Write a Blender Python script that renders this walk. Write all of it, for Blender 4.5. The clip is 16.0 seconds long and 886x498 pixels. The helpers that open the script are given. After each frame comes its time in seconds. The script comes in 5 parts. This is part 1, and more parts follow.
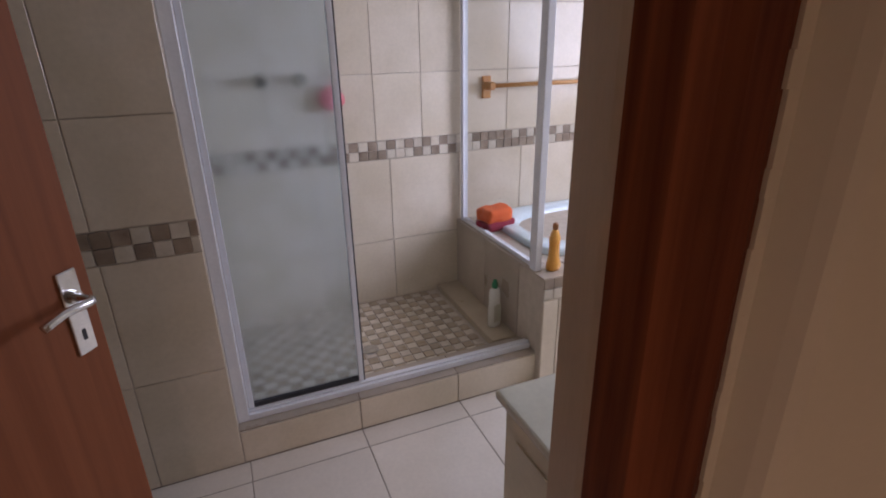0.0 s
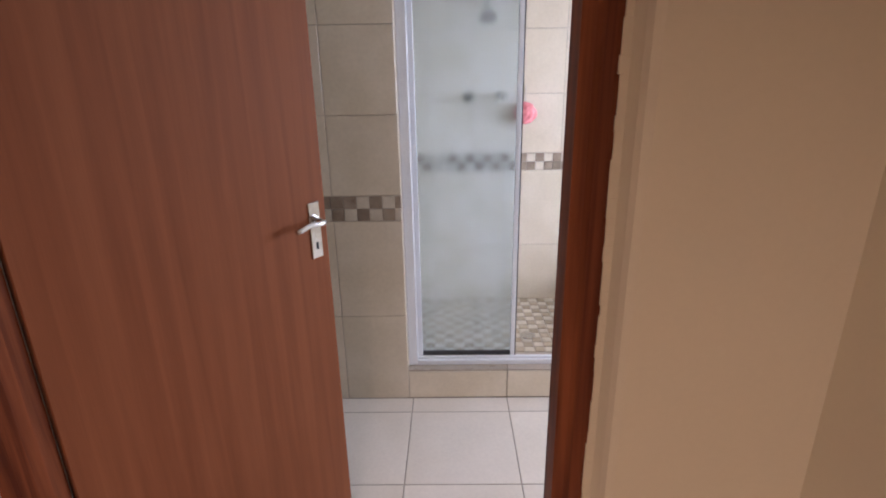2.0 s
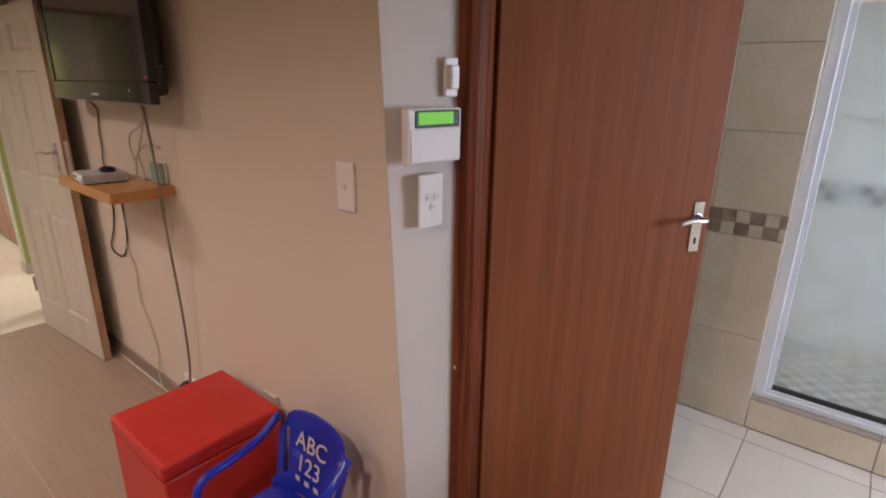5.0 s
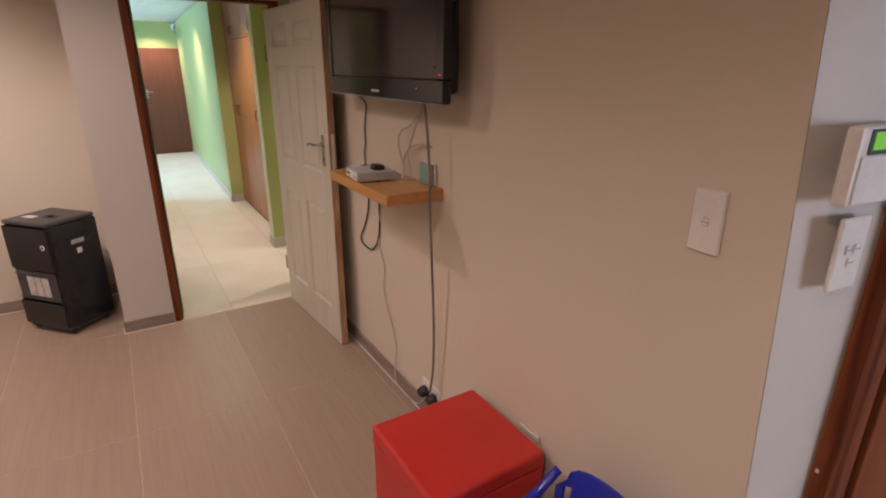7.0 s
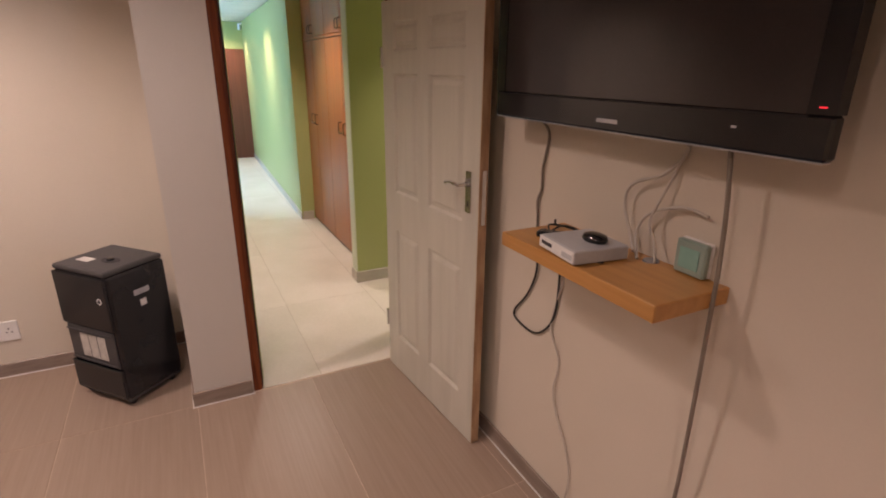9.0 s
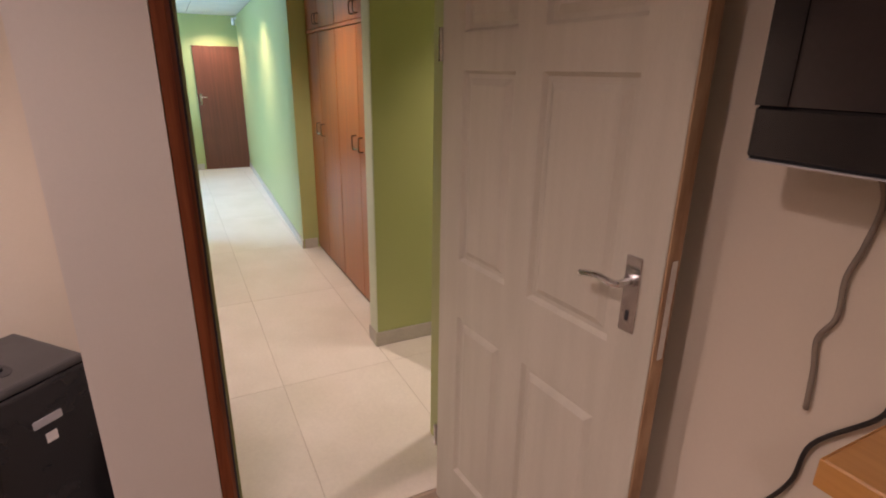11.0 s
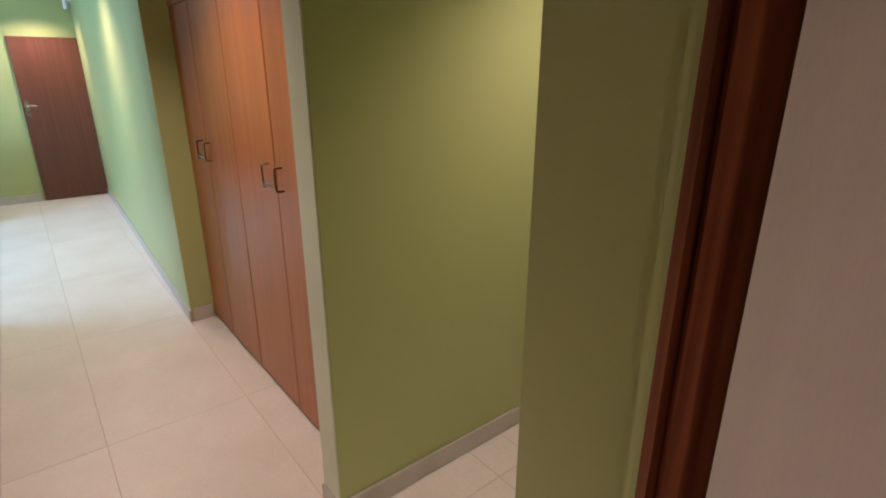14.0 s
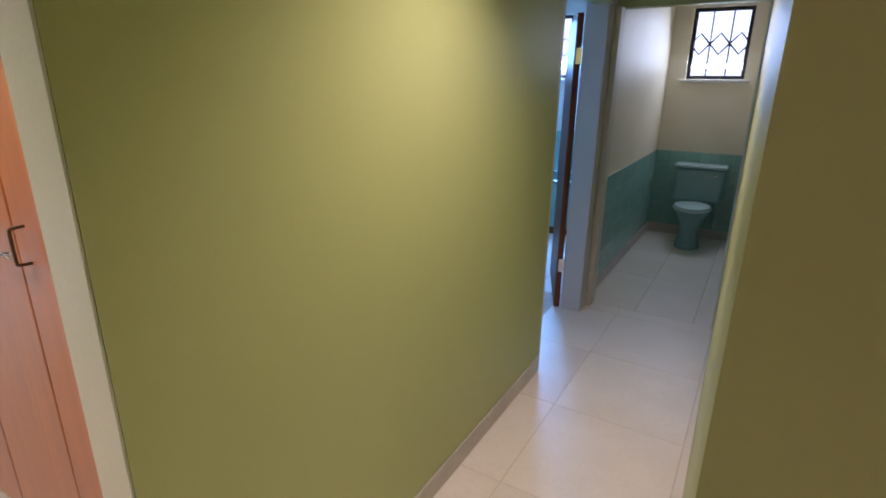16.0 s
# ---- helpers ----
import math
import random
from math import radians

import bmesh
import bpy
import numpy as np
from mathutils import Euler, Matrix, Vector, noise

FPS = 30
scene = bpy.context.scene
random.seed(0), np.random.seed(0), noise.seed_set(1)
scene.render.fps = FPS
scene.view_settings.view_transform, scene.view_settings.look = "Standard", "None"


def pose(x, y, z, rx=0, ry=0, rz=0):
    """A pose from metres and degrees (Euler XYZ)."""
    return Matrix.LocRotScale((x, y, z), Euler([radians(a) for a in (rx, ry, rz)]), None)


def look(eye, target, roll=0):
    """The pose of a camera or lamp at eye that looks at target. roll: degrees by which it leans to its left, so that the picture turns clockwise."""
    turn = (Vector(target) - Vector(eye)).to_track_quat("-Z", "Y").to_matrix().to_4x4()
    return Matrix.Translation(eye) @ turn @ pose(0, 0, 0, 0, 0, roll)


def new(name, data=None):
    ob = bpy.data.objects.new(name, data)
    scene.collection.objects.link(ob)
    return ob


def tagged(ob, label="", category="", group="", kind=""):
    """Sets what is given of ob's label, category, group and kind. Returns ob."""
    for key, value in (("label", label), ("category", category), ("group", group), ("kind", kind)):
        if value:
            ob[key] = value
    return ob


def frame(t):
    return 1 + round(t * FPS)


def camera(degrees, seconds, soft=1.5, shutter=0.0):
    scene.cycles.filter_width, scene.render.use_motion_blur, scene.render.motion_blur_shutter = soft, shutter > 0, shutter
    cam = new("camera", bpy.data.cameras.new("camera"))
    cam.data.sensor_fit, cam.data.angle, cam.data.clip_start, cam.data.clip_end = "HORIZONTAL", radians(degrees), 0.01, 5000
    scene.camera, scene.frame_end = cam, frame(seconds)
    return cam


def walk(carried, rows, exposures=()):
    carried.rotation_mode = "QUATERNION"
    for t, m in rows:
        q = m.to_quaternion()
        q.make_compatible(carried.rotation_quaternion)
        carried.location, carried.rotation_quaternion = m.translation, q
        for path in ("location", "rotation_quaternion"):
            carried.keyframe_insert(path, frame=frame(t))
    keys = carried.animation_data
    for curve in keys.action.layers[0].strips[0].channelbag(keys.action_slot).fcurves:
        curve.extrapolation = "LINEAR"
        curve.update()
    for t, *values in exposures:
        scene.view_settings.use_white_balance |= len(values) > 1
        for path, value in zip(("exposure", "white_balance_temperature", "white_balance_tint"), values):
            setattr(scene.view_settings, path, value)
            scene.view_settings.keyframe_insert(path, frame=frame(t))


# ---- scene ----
cam = camera(80.5, 16.0, soft=1.9)
PATH = [
    (0, (0.276, 0.127, 1.682), (0.989, 1.842, 0.94), -1.0),
    (0.5, (0.278, -0.026, 1.676), (0.846, 1.755, 0.967), -0.9),
    (1, (0.292, -0.164, 1.669), (0.712, 1.669, 0.987), -0.9),
    (1.5, (0.318, -0.245, 1.662), (0.542, 1.628, 0.998), -0.9),
    (2, (0.381, -0.306, 1.661), (0.35, 1.586, 1.013), -1.0),
    (2.5, (0.452, -0.381, 1.662), (0.151, 1.489, 1.019), -0.7),
    (3, (0.499, -0.458, 1.662), (-0.016, 1.367, 1.026), -0.5),
    (3.5, (0.51, -0.52, 1.665), (-0.181, 1.249, 1.036), -0.2),
    (4, (0.496, -0.577, 1.666), (-0.364, 1.12, 1.048), -0.0),
    (4.5, (0.46, -0.621, 1.662), (-0.575, 0.977, 1.049), 0.4),
    (5, (0.395, -0.681, 1.659), (-0.811, 0.797, 1.058), 0.8),
    (7.5, (-0.38, -0.785, 1.713), (-2.026, 0.14, 1.052), 0.2),
    (8, (-0.655, -0.777, 1.728), (-2.319, 0.118, 1.073), 0.5),
    (8.5, (-0.931, -0.824, 1.725), (-2.609, 0.041, 1.067), 0.6),
    (9, (-1.217, -0.856, 1.729), (-2.902, 0.0, 1.075), 0.6),
    (9.5, (-1.525, -0.811, 1.725), (-3.213, 0.041, 1.071), 0.6),
    (10, (-1.788, -0.76, 1.722), (-3.476, 0.097, 1.075), 0.9),
    (12.5, (-3.129, -0.468, 1.642), (-4.801, 0.421, 1.001), 0.3),
    (13, (-3.349, -0.425, 1.632), (-4.964, 0.564, 0.99), 0.4),
    (13.5, (-3.571, -0.355, 1.646), (-5.134, 0.715, 1.004), 0.2),
    (14, (-3.75, -0.302, 1.633), (-5.229, 0.878, 0.987), -0.0),
    (14.5, (-3.926, -0.245, 1.631), (-5.301, 1.059, 0.991), -0.1),
    (15, (-4.031, -0.208, 1.622), (-5.256, 1.24, 0.988), -0.1),
    (15.5, (-4.156, -0.143, 1.611), (-5.256, 1.41, 0.996), 0.5),
    (16, (-4.289, -0.024, 1.613), (-5.268, 1.609, 1.001), 0.7),
]
EXPOSURE = [(0, -1.02, 6450, 22), (0.5, -0.62, 6500, 22), (1.2, -0.14, 6400, 19), (2.5, 0.06, 6250, 16), (5, 0.06, 6300, 13), (7.5, -0.12, 6400, 15), (10, -0.14, 6450, 19), (12.5, -0.43, 6450, 26), (13.5, -0.47, 6400, 25), (14.2, -0.40, 6250, 25), (15, -0.13, 6050, 22), (15.5, -0.05, 6000, 22), (16, 0.0, 5980, 26)]
walk(cam, [(t, look(eye, target, roll)) for t, eye, target, roll in PATH], EXPOSURE)

# ---- world and large lights ----
world = bpy.data.worlds.new("world")
scene.world = world
world.use_nodes = True
wn = world.node_tree.nodes
sky = wn.new("ShaderNodeTexSky")
sky.sky_type, sky.sun_disc, sky.sun_elevation, sky.sun_rotation = "NISHITA", False, radians(50), radians(120)
world.node_tree.links.new(sky.outputs[0], wn["Background"].inputs[0])
wn["Background"].inputs[1].default_value = 0.08

WARM, NEUTRAL, DAY = (1.0, 0.775, 0.675), (1.0, 0.81, 0.67), (0.72, 0.86, 1.0)


def area(name, at, towards, w, h, watts, colour):
    d = bpy.data.lights.new(name, "AREA")
    d.shape, d.size, d.size_y, d.energy, d.color = "RECTANGLE", w, h, watts, colour
    ob = new(name, d)
    ob.matrix_basis = look(at, towards)
    return ob


def spot(name, at, watts, colour, degrees=110, blend=0.6, radius=0.04, towards=None):
    d = bpy.data.lights.new(name, "SPOT")
    d.energy, d.color, d.spot_size, d.spot_blend, d.shadow_soft_size = watts, colour, radians(degrees), blend, radius
    ob = new(name, d)
    ob.matrix_basis = look(at, towards or (at[0], at[1] + 0.001, at[2] - 1))
    return ob


H_LIVING, H_HALL, H_BATH = 2.62, 2.50, 2.55
LIVING_LAMPS = [(-2.85, -1.15), (-1.4, -1.35), (0.05, -1.40), (-3.70, -2.2), (-0.6, -2.9)]
HALL_LAMPS = [(-6.15, -0.05), (-9.0, 0.0), (-11.9, 0.08)]
# The second one is an unseen fill, added to brighten the reveal and floor.
PASSAGE_AND_FILL_LAMPS = [(-4.68, 1.38), (-5.35, -1.65)]
for (x, y), watts in zip(LIVING_LAMPS, (48, 32, 92, 145, 60)):
    spot("living_lamp_light", (x, y, H_LIVING - 0.06), watts, WARM, 150, 0.8, 0.05)
for x, y in HALL_LAMPS:
    spot("hall_lamp_light", (x, y, H_HALL - 0.05), 125, NEUTRAL, 128, 1.0)
for (x, y), watts, cone in zip(PASSAGE_AND_FILL_LAMPS, (104, 42), (114, 156)):
    spot("passage_and_fill_light", (x, y, H_HALL - 0.05), watts, NEUTRAL, cone, 1.0)
area("bathroom_window_light", (3.22, 1.75, 1.62), (1.7, 1.85, 0.6), 1.3, 1.0, 72, (0.74, 0.81, 1.0))
area("far_hall_window_light", (-9.9, -3.3, 1.6), (-9.6, 0.3, 0.9), 1.6, 1.4, 180, (0.32, 0.62, 1.0))
area("toilet_window_light", (-4.84, 6.14, 2.02), (-4.8, 4.5, 1.0), 0.5, 0.6, 8, DAY)
area("blue_bathroom_window_light", (-6.6, 6.14, 2.0), (-6.3, 4.5, 0.9), 0.7, 0.6, 90, (0.20, 0.50, 1.0))


# ---- materials ----
def material(name):
    m = bpy.data.materials.new(name)
    m.use_nodes = True
    return m, m.node_tree.nodes, m.node_tree.links, m.node_tree.nodes["Principled BSDF"]


def surface(name, a, b, scale=6.0, rough=0.5, bump=0.1, fine=80.0, metal=0.0, stretch=(1, 1, 1), per_piece=0.0, coat=0.0, detail=6.0, space="Object", lo=0.35, hi=0.65, distortion=0.0, grain=0.16, shine=0.5):
    """Two tones mixed by a broad noise, with a fine noise for grain, roughness and relief."""
    m, n, l, p = material(name)
    tex = n.new("ShaderNodeTexCoord")
    mp = n.new("ShaderNodeMapping")
    mp.inputs["Scale"].default_value = stretch
    l.new(tex.outputs["Object"], mp.inputs["Vector"])
    big = n.new("ShaderNodeTexNoise")
    big.inputs["Scale"].default_value, big.inputs["Detail"].default_value, big.inputs["Distortion"].default_value = scale, detail, distortion
    l.new(mp.outputs[0], big.inputs["Vector"])
    small = n.new("ShaderNodeTexNoise")
    small.inputs["Scale"].default_value, small.inputs["Detail"].default_value = fine, 4.0
    l.new(mp.outputs[0], small.inputs["Vector"])
    info = n.new("ShaderNodeObjectInfo")
    if per_piece:
        off = n.new("ShaderNodeVectorMath")
        off.operation = "SCALE"
        off.inputs[0].default_value = (31.0, 17.0, 9.0)
        l.new(info.outputs["Random"], off.inputs["Scale"])
        l.new(off.outputs[0], mp.inputs["Location"])
    ramp = n.new("ShaderNodeMapRange")
    ramp.inputs["From Min"].default_value, ramp.inputs["From Max"].default_value = lo, hi
    l.new(big.outputs[0], ramp.inputs["Value"])
    mix = n.new("ShaderNodeMix")
    mix.data_type = "RGBA"
    mix.inputs["A"].default_value, mix.inputs["B"].default_value = (*a, 1), (*b, 1)
    l.new(ramp.outputs[0], mix.inputs["Factor"])
    hsv = n.new("ShaderNodeHueSaturation")
    val = n.new("ShaderNodeMath")
    val.operation = "MULTIPLY_ADD"
    val.inputs[1].default_value, val.inputs[2].default_value = grain, 1 - grain / 2
    l.new(small.outputs[0], val.inputs[0])
    last = val
    if per_piece:
        more = n.new("ShaderNodeMath")
        more.operation = "MULTIPLY_ADD"
        more.inputs[1].default_value, more.inputs[2].default_value = per_piece, 1 - per_piece / 2
        l.new(info.outputs["Random"], more.inputs[0])
        both = n.new("ShaderNodeMath")
        both.operation = "MULTIPLY"
        l.new(val.outputs[0], both.inputs[0])
        l.new(more.outputs[0], both.inputs[1])
        last = both
    l.new(last.outputs[0], hsv.inputs["Value"])
    l.new(mix.outputs["Result"], hsv.inputs["Color"])
    l.new(hsv.outputs[0], p.inputs["Base Color"])
    r = n.new("ShaderNodeMapRange")
    r.inputs["To Min"].default_value, r.inputs["To Max"].default_value = max(0.03, rough - 0.08), min(1, rough + 0.08)
    l.new(big.outputs[0], r.inputs["Value"])
    l.new(r.outputs[0], p.inputs["Roughness"])
    p.inputs["Metallic"].default_value = metal
    p.inputs["Coat Weight"].default_value = coat
    p.inputs["Specular IOR Level"].default_value = shine
    p.inputs["Coat Roughness"].default_value = 0.12
    if bump:
        bp = n.new("ShaderNodeBump")
        bp.inputs["Strength"].default_value, bp.inputs["Distance"].default_value = bump, 0.004
        l.new(small.outputs[0], bp.inputs["Height"])
        l.new(bp.outputs[0], p.inputs["Normal"])
    return m


def glowing(name, colour, strength):
    m, n, l, p = material(name)
    p.inputs["Base Color"].default_value = (*colour, 1)
    p.inputs["Emission Color"].default_value = (*colour, 1)
    p.inputs["Emission Strength"].default_value = strength
    return m


def glass(name, rough, tint=(0.9, 0.96, 0.95), ior=1.1):
    m, n, l, p = material(name)
    p.inputs["Base Color"].default_value = (*tint, 1)
    p.inputs["Transmission Weight"].default_value = 1.0
    p.inputs["Roughness"].default_value = rough
    p.inputs["IOR"].default_value = ior
    if rough > 0.1:
        no = n.new("ShaderNodeTexNoise")
        no.inputs["Scale"].default_value = 160
        bp = n.new("ShaderNodeBump")
        bp.inputs["Strength"].default_value, bp.inputs["Distance"].default_value = 0.15, 0.002
        l.new(no.outputs[0], bp.inputs["Height"])
        l.new(bp.outputs[0], p.inputs["Normal"])
    return m


M_BEIGE = surface("beige_wall_paint", (0.618, 0.556, 0.460), (0.668, 0.608, 0.515), 1.3, 0.50, 0.02, 120, grain=0.05, lo=0.2, hi=0.8)
M_TANWALL = surface("tan_wall_paint", (0.600, 0.515, 0.365), (0.650, 0.562, 0.410), 1.3, 0.50, 0.02, 120, grain=0.05, lo=0.2, hi=0.8)
M_WHITEWALL = surface("offwhite_wall_paint", (0.585, 0.555, 0.51), (0.635, 0.605, 0.56), 1.3, 0.55, 0.02, 120, grain=0.05, lo=0.2, hi=0.8)
M_CREAMWALL = surface("cream_wall_paint", (0.68, 0.60, 0.44), (0.74, 0.66, 0.50), 1.6, 0.5, 0.03, 120, grain=0.05)
M_GREEN = surface("lime_green_wall_paint", (0.405, 0.445, 0.185), (0.440, 0.482, 0.205), 1.2, 0.43, 0.02, 90, grain=0.05, shine=0.4, lo=0.15, hi=0.85)
M_PALEGREEN = surface("pale_green_trim_paint", (0.60, 0.66, 0.52), (0.66, 0.71, 0.58), 2.0, 0.45, 0.10, 110)
M_CEIL = surface("white_ceiling_board", (0.74, 0.74, 0.72), (0.80, 0.80, 0.78), 2.0, 0.8, 0.1, 150)
M_CREAMTILE = surface("cream_ceramic_tile", (0.66, 0.58, 0.45), (0.74, 0.66, 0.54), 3.5, 0.19, 0.02, 60, per_piece=0.06)
M_FLOORTILE = surface("cream_porcelain_floor_tile", (0.70, 0.64, 0.55), (0.76, 0.70, 0.62), 3.0, 0.40, 0.02, 60, per_piece=0.05)
M_GROUT = surface("grey_grout", (0.26, 0.22, 0.17), (0.34, 0.29, 0.23), 20, 0.9, 0.2, 200)
M_FLOORGROUT = surface("beige_floor_grout", (0.46, 0.35, 0.27), (0.54, 0.42, 0.33), 20, 0.9, 0.2, 200)
M_LIGHTGROUT = surface("pale_grout", (0.50, 0.44, 0.36), (0.58, 0.51, 0.43), 20, 0.9, 0.2, 200)
M_MOSAIC_D = surface("taupe_mosaic_tile", (0.26, 0.20, 0.15), (0.36, 0.29, 0.22), 14, 0.30, 0.05, 90, per_piece=0.35)
M_MOSAIC_L = surface("cream_mosaic_tile", (0.58, 0.52, 0.42), (0.68, 0.62, 0.52), 14, 0.30, 0.05, 90, per_piece=0.2)
M_MOSAIC_T = surface("tan_mosaic_tile", (0.38, 0.30, 0.20), (0.47, 0.38, 0.27), 14, 0.30, 0.05, 90, per_piece=0.25)
M_STEP = surface("tan_ceramic_tile", (0.48, 0.40, 0.28), (0.54, 0.46, 0.34), 5, 0.3, 0.03, 70)
M_TAUPE = surface("taupe_ceramic_tile", (0.40, 0.34, 0.27), (0.47, 0.40, 0.33), 5, 0.3, 0.03, 70, per_piece=0.06)
# Cream-painted rebate; the room's warm light is mixed into this tan.
M_TAN = surface("cream_timber_warm_light_tone", (0.50, 0.37, 0.22), (0.57, 0.44, 0.28), 4, 0.5, 0.05, 60, stretch=(3, 3, 1))
M_PLANK = surface("wood_look_floor_tile", (0.305, 0.228, 0.175), (0.36, 0.276, 0.216), 2.4, 0.36, 0.06, 14, stretch=(0.9, 30.0, 1.0), per_piece=0.05, detail=9, lo=0.25, hi=0.75)
M_SKIRT = surface("grey_brown_skirting_tile", (0.22, 0.17, 0.14), (0.30, 0.24, 0.20), 5, 0.4, 0.06, 40, stretch=(1, 1, 6))
M_HSKIRT = surface("pale_grey_skirting_tile", (0.46, 0.42, 0.37), (0.54, 0.50, 0.45), 5, 0.35, 0.03, 60)
M_DOOR = surface("red_brown_veneer", (0.198, 0.065, 0.028), (0.280, 0.102, 0.046), 2.0, 0.60, 0.04, 20, stretch=(14, 14, 0.45), detail=8, distortion=0.6, lo=0.22, hi=0.78, shine=0.16)
M_FRAME = surface("dark_varnished_hardwood", (0.10, 0.026, 0.012), (0.24, 0.072, 0.028), 2.2, 0.45, 0.08, 18, stretch=(18, 18, 0.7), detail=8, distortion=0.5, shine=0.12)
# Red-brown veneer with the far door's shade put into its colour.
M_FARDOOR = surface("red_brown_veneer_in_shade", (0.12, 0.034, 0.016), (0.16, 0.048, 0.024), 2.0, 0.5, 0.05, 20, stretch=(14, 14, 0.45), detail=8, distortion=0.6)
M_CUPWOOD = surface("honey_varnished_veneer", (0.325, 0.092, 0.018), (0.415, 0.134, 0.030), 1.8, 0.40, 0.008, 20, stretch=(12, 12, 0.5), detail=8, coat=0.18, distortion=0.5)
M_CUPEDGE = surface("dark_cupboard_edge", (0.10, 0.035, 0.014), (0.15, 0.055, 0.022), 6, 0.4, 0.1, 60)
M_WHITEDOOR = surface("offwhite_painted_door", (0.535, 0.515, 0.44), (0.59, 0.568, 0.49), 2.0, 0.42, 0.05, 70, stretch=(8, 8, 0.8))
M_RAWEDGE = surface("worn_bare_timber_edge", (0.30, 0.17, 0.09), (0.52, 0.36, 0.22), 5.0, 0.6, 0.2, 40, stretch=(4, 4, 0.8))
M_SHELF = surface("orange_oak_shelf", (0.46, 0.22, 0.055), (0.55, 0.28, 0.085), 2.5, 0.36, 0.06, 16, stretch=(0.8, 14, 14), detail=8, coat=0.2)
M_ALU = surface("white_coated_aluminium", (0.74, 0.77, 0.82), (0.80, 0.83, 0.87), 5, 0.35, 0.02, 80)
M_SEAL = surface("dark_rubber_seal", (0.03, 0.03, 0.035), (0.05, 0.05, 0.055), 10, 0.7, 0.1, 90)
M_CHROME = surface("brushed_chrome", (0.62, 0.62, 0.62), (0.72, 0.72, 0.72), 30, 0.18, 0.02, 200, metal=1.0)
M_BRONZE = surface("dark_bronze", (0.09, 0.06, 0.04), (0.15, 0.10, 0.06), 20, 0.35, 0.05, 120, metal=0.9)
M_BLACK = surface("black_enamel", (0.010, 0.011, 0.014), (0.018, 0.019, 0.023), 8, 0.22, 0.03, 150)
M_DARKTOP = surface("charcoal_plastic", (0.045, 0.045, 0.048), (0.065, 0.065, 0.068), 12, 0.5, 0.15, 220)
M_GLOSSBLACK = surface("glossy_black_plastic", (0.008, 0.008, 0.010), (0.012, 0.012, 0.014), 8, 0.14, 0.0, 100)
# Base colour lifted to stand in for the room mirrored in the screen.
M_SCREEN = surface("screen_glass_reflection_tone", (0.030, 0.026, 0.027), (0.036, 0.031, 0.031), 4, 0.10, 0.0, 100)
M_PANEL = surface("ceramic_heater_panel", (0.46, 0.44, 0.41), (0.58, 0.56, 0.52), 30, 0.8, 0.3, 260)
M_WHITEPL = surface("white_plastic", (0.72, 0.71, 0.69), (0.78, 0.77, 0.75), 8, 0.35, 0.02, 90)
M_GREYPL = surface("silver_grey_plastic", (0.42, 0.43, 0.45), (0.50, 0.51, 0.53), 8, 0.32, 0.02, 90)
M_MARK = surface("grey_print", (0.22, 0.22, 0.23), (0.28, 0.28, 0.29), 20, 0.5, 0.0, 90)
M_RED = surface("red_leatherette", (0.46, 0.020, 0.016), (0.54, 0.032, 0.024), 4, 0.42, 0.12, 160)
M_BLUE = surface("royal_blue_plastic", (0.010, 0.020, 0.32), (0.016, 0.030, 0.42), 5, 0.25, 0.02, 90)
M_PALEHOLE = surface("pale_lettering", (0.50, 0.46, 0.40), (0.58, 0.54, 0.48), 20, 0.6, 0.0, 90)
M_CABLE_W = surface("white_cable", (0.50, 0.46, 0.41), (0.56, 0.52, 0.46), 12, 0.5, 0.0, 90)
M_CABLE_G = surface("grey_cable", (0.20, 0.17, 0.14), (0.26, 0.22, 0.18), 12, 0.5, 0.0, 90)
M_CABLE_B = surface("black_cable", (0.014, 0.013, 0.012), (0.022, 0.02, 0.02), 12, 0.45, 0.0, 90)
M_TEAL = surface("teal_glazed_tile", (0.22, 0.42, 0.36), (0.26, 0.47, 0.41), 5, 0.22, 0.02, 60, per_piece=0.08)
M_TEALCER = surface("teal_sanitary_ceramic", (0.21, 0.37, 0.36), (0.24, 0.41, 0.40), 4, 0.14, 0.0, 60)
M_TEALLID = surface("pale_teal_plastic", (0.40, 0.55, 0.54), (0.46, 0.60, 0.59), 4, 0.25, 0.0, 60)
# White acrylic; the blue of the sky's light is put into its colour.
M_BATHSKYTINT = surface("bath_acrylic_sky_tint", (0.66, 0.78, 0.84), (0.72, 0.83, 0.88), 3, 0.15, 0.0, 60)
M_ORANGE = surface("orange_towelling", (0.80, 0.13, 0.035), (0.92, 0.20, 0.06), 12, 0.9, 0.5, 160)
M_MAROON = surface("maroon_towelling", (0.24, 0.02, 0.04), (0.32, 0.03, 0.06), 12, 0.9, 0.5, 160)
M_YELLOW = surface("amber_gel_bottle", (0.75, 0.34, 0.06), (0.85, 0.44, 0.10), 10, 0.25, 0.0, 80)
M_CLEANER = surface("white_bottle_plastic", (0.74, 0.75, 0.70), (0.80, 0.81, 0.76), 10, 0.3, 0.0, 80)
M_GREENCAP = surface("green_cap_plastic", (0.02, 0.22, 0.10), (0.03, 0.28, 0.14), 10, 0.35, 0.0, 80)
M_RAILWOOD = surface("orange_pine_rail", (0.52, 0.23, 0.07), (0.60, 0.30, 0.10), 4, 0.4, 0.05, 40, stretch=(1, 8, 8))
M_VANITY = surface("cream_vanity_paint", (0.60, 0.55, 0.40), (0.66, 0.61, 0.46), 4, 0.4, 0.03, 60)
M_VANTOP = surface("cream_vanity_top", (0.62, 0.62, 0.52), (0.68, 0.68, 0.58), 6, 0.2, 0.0, 60)
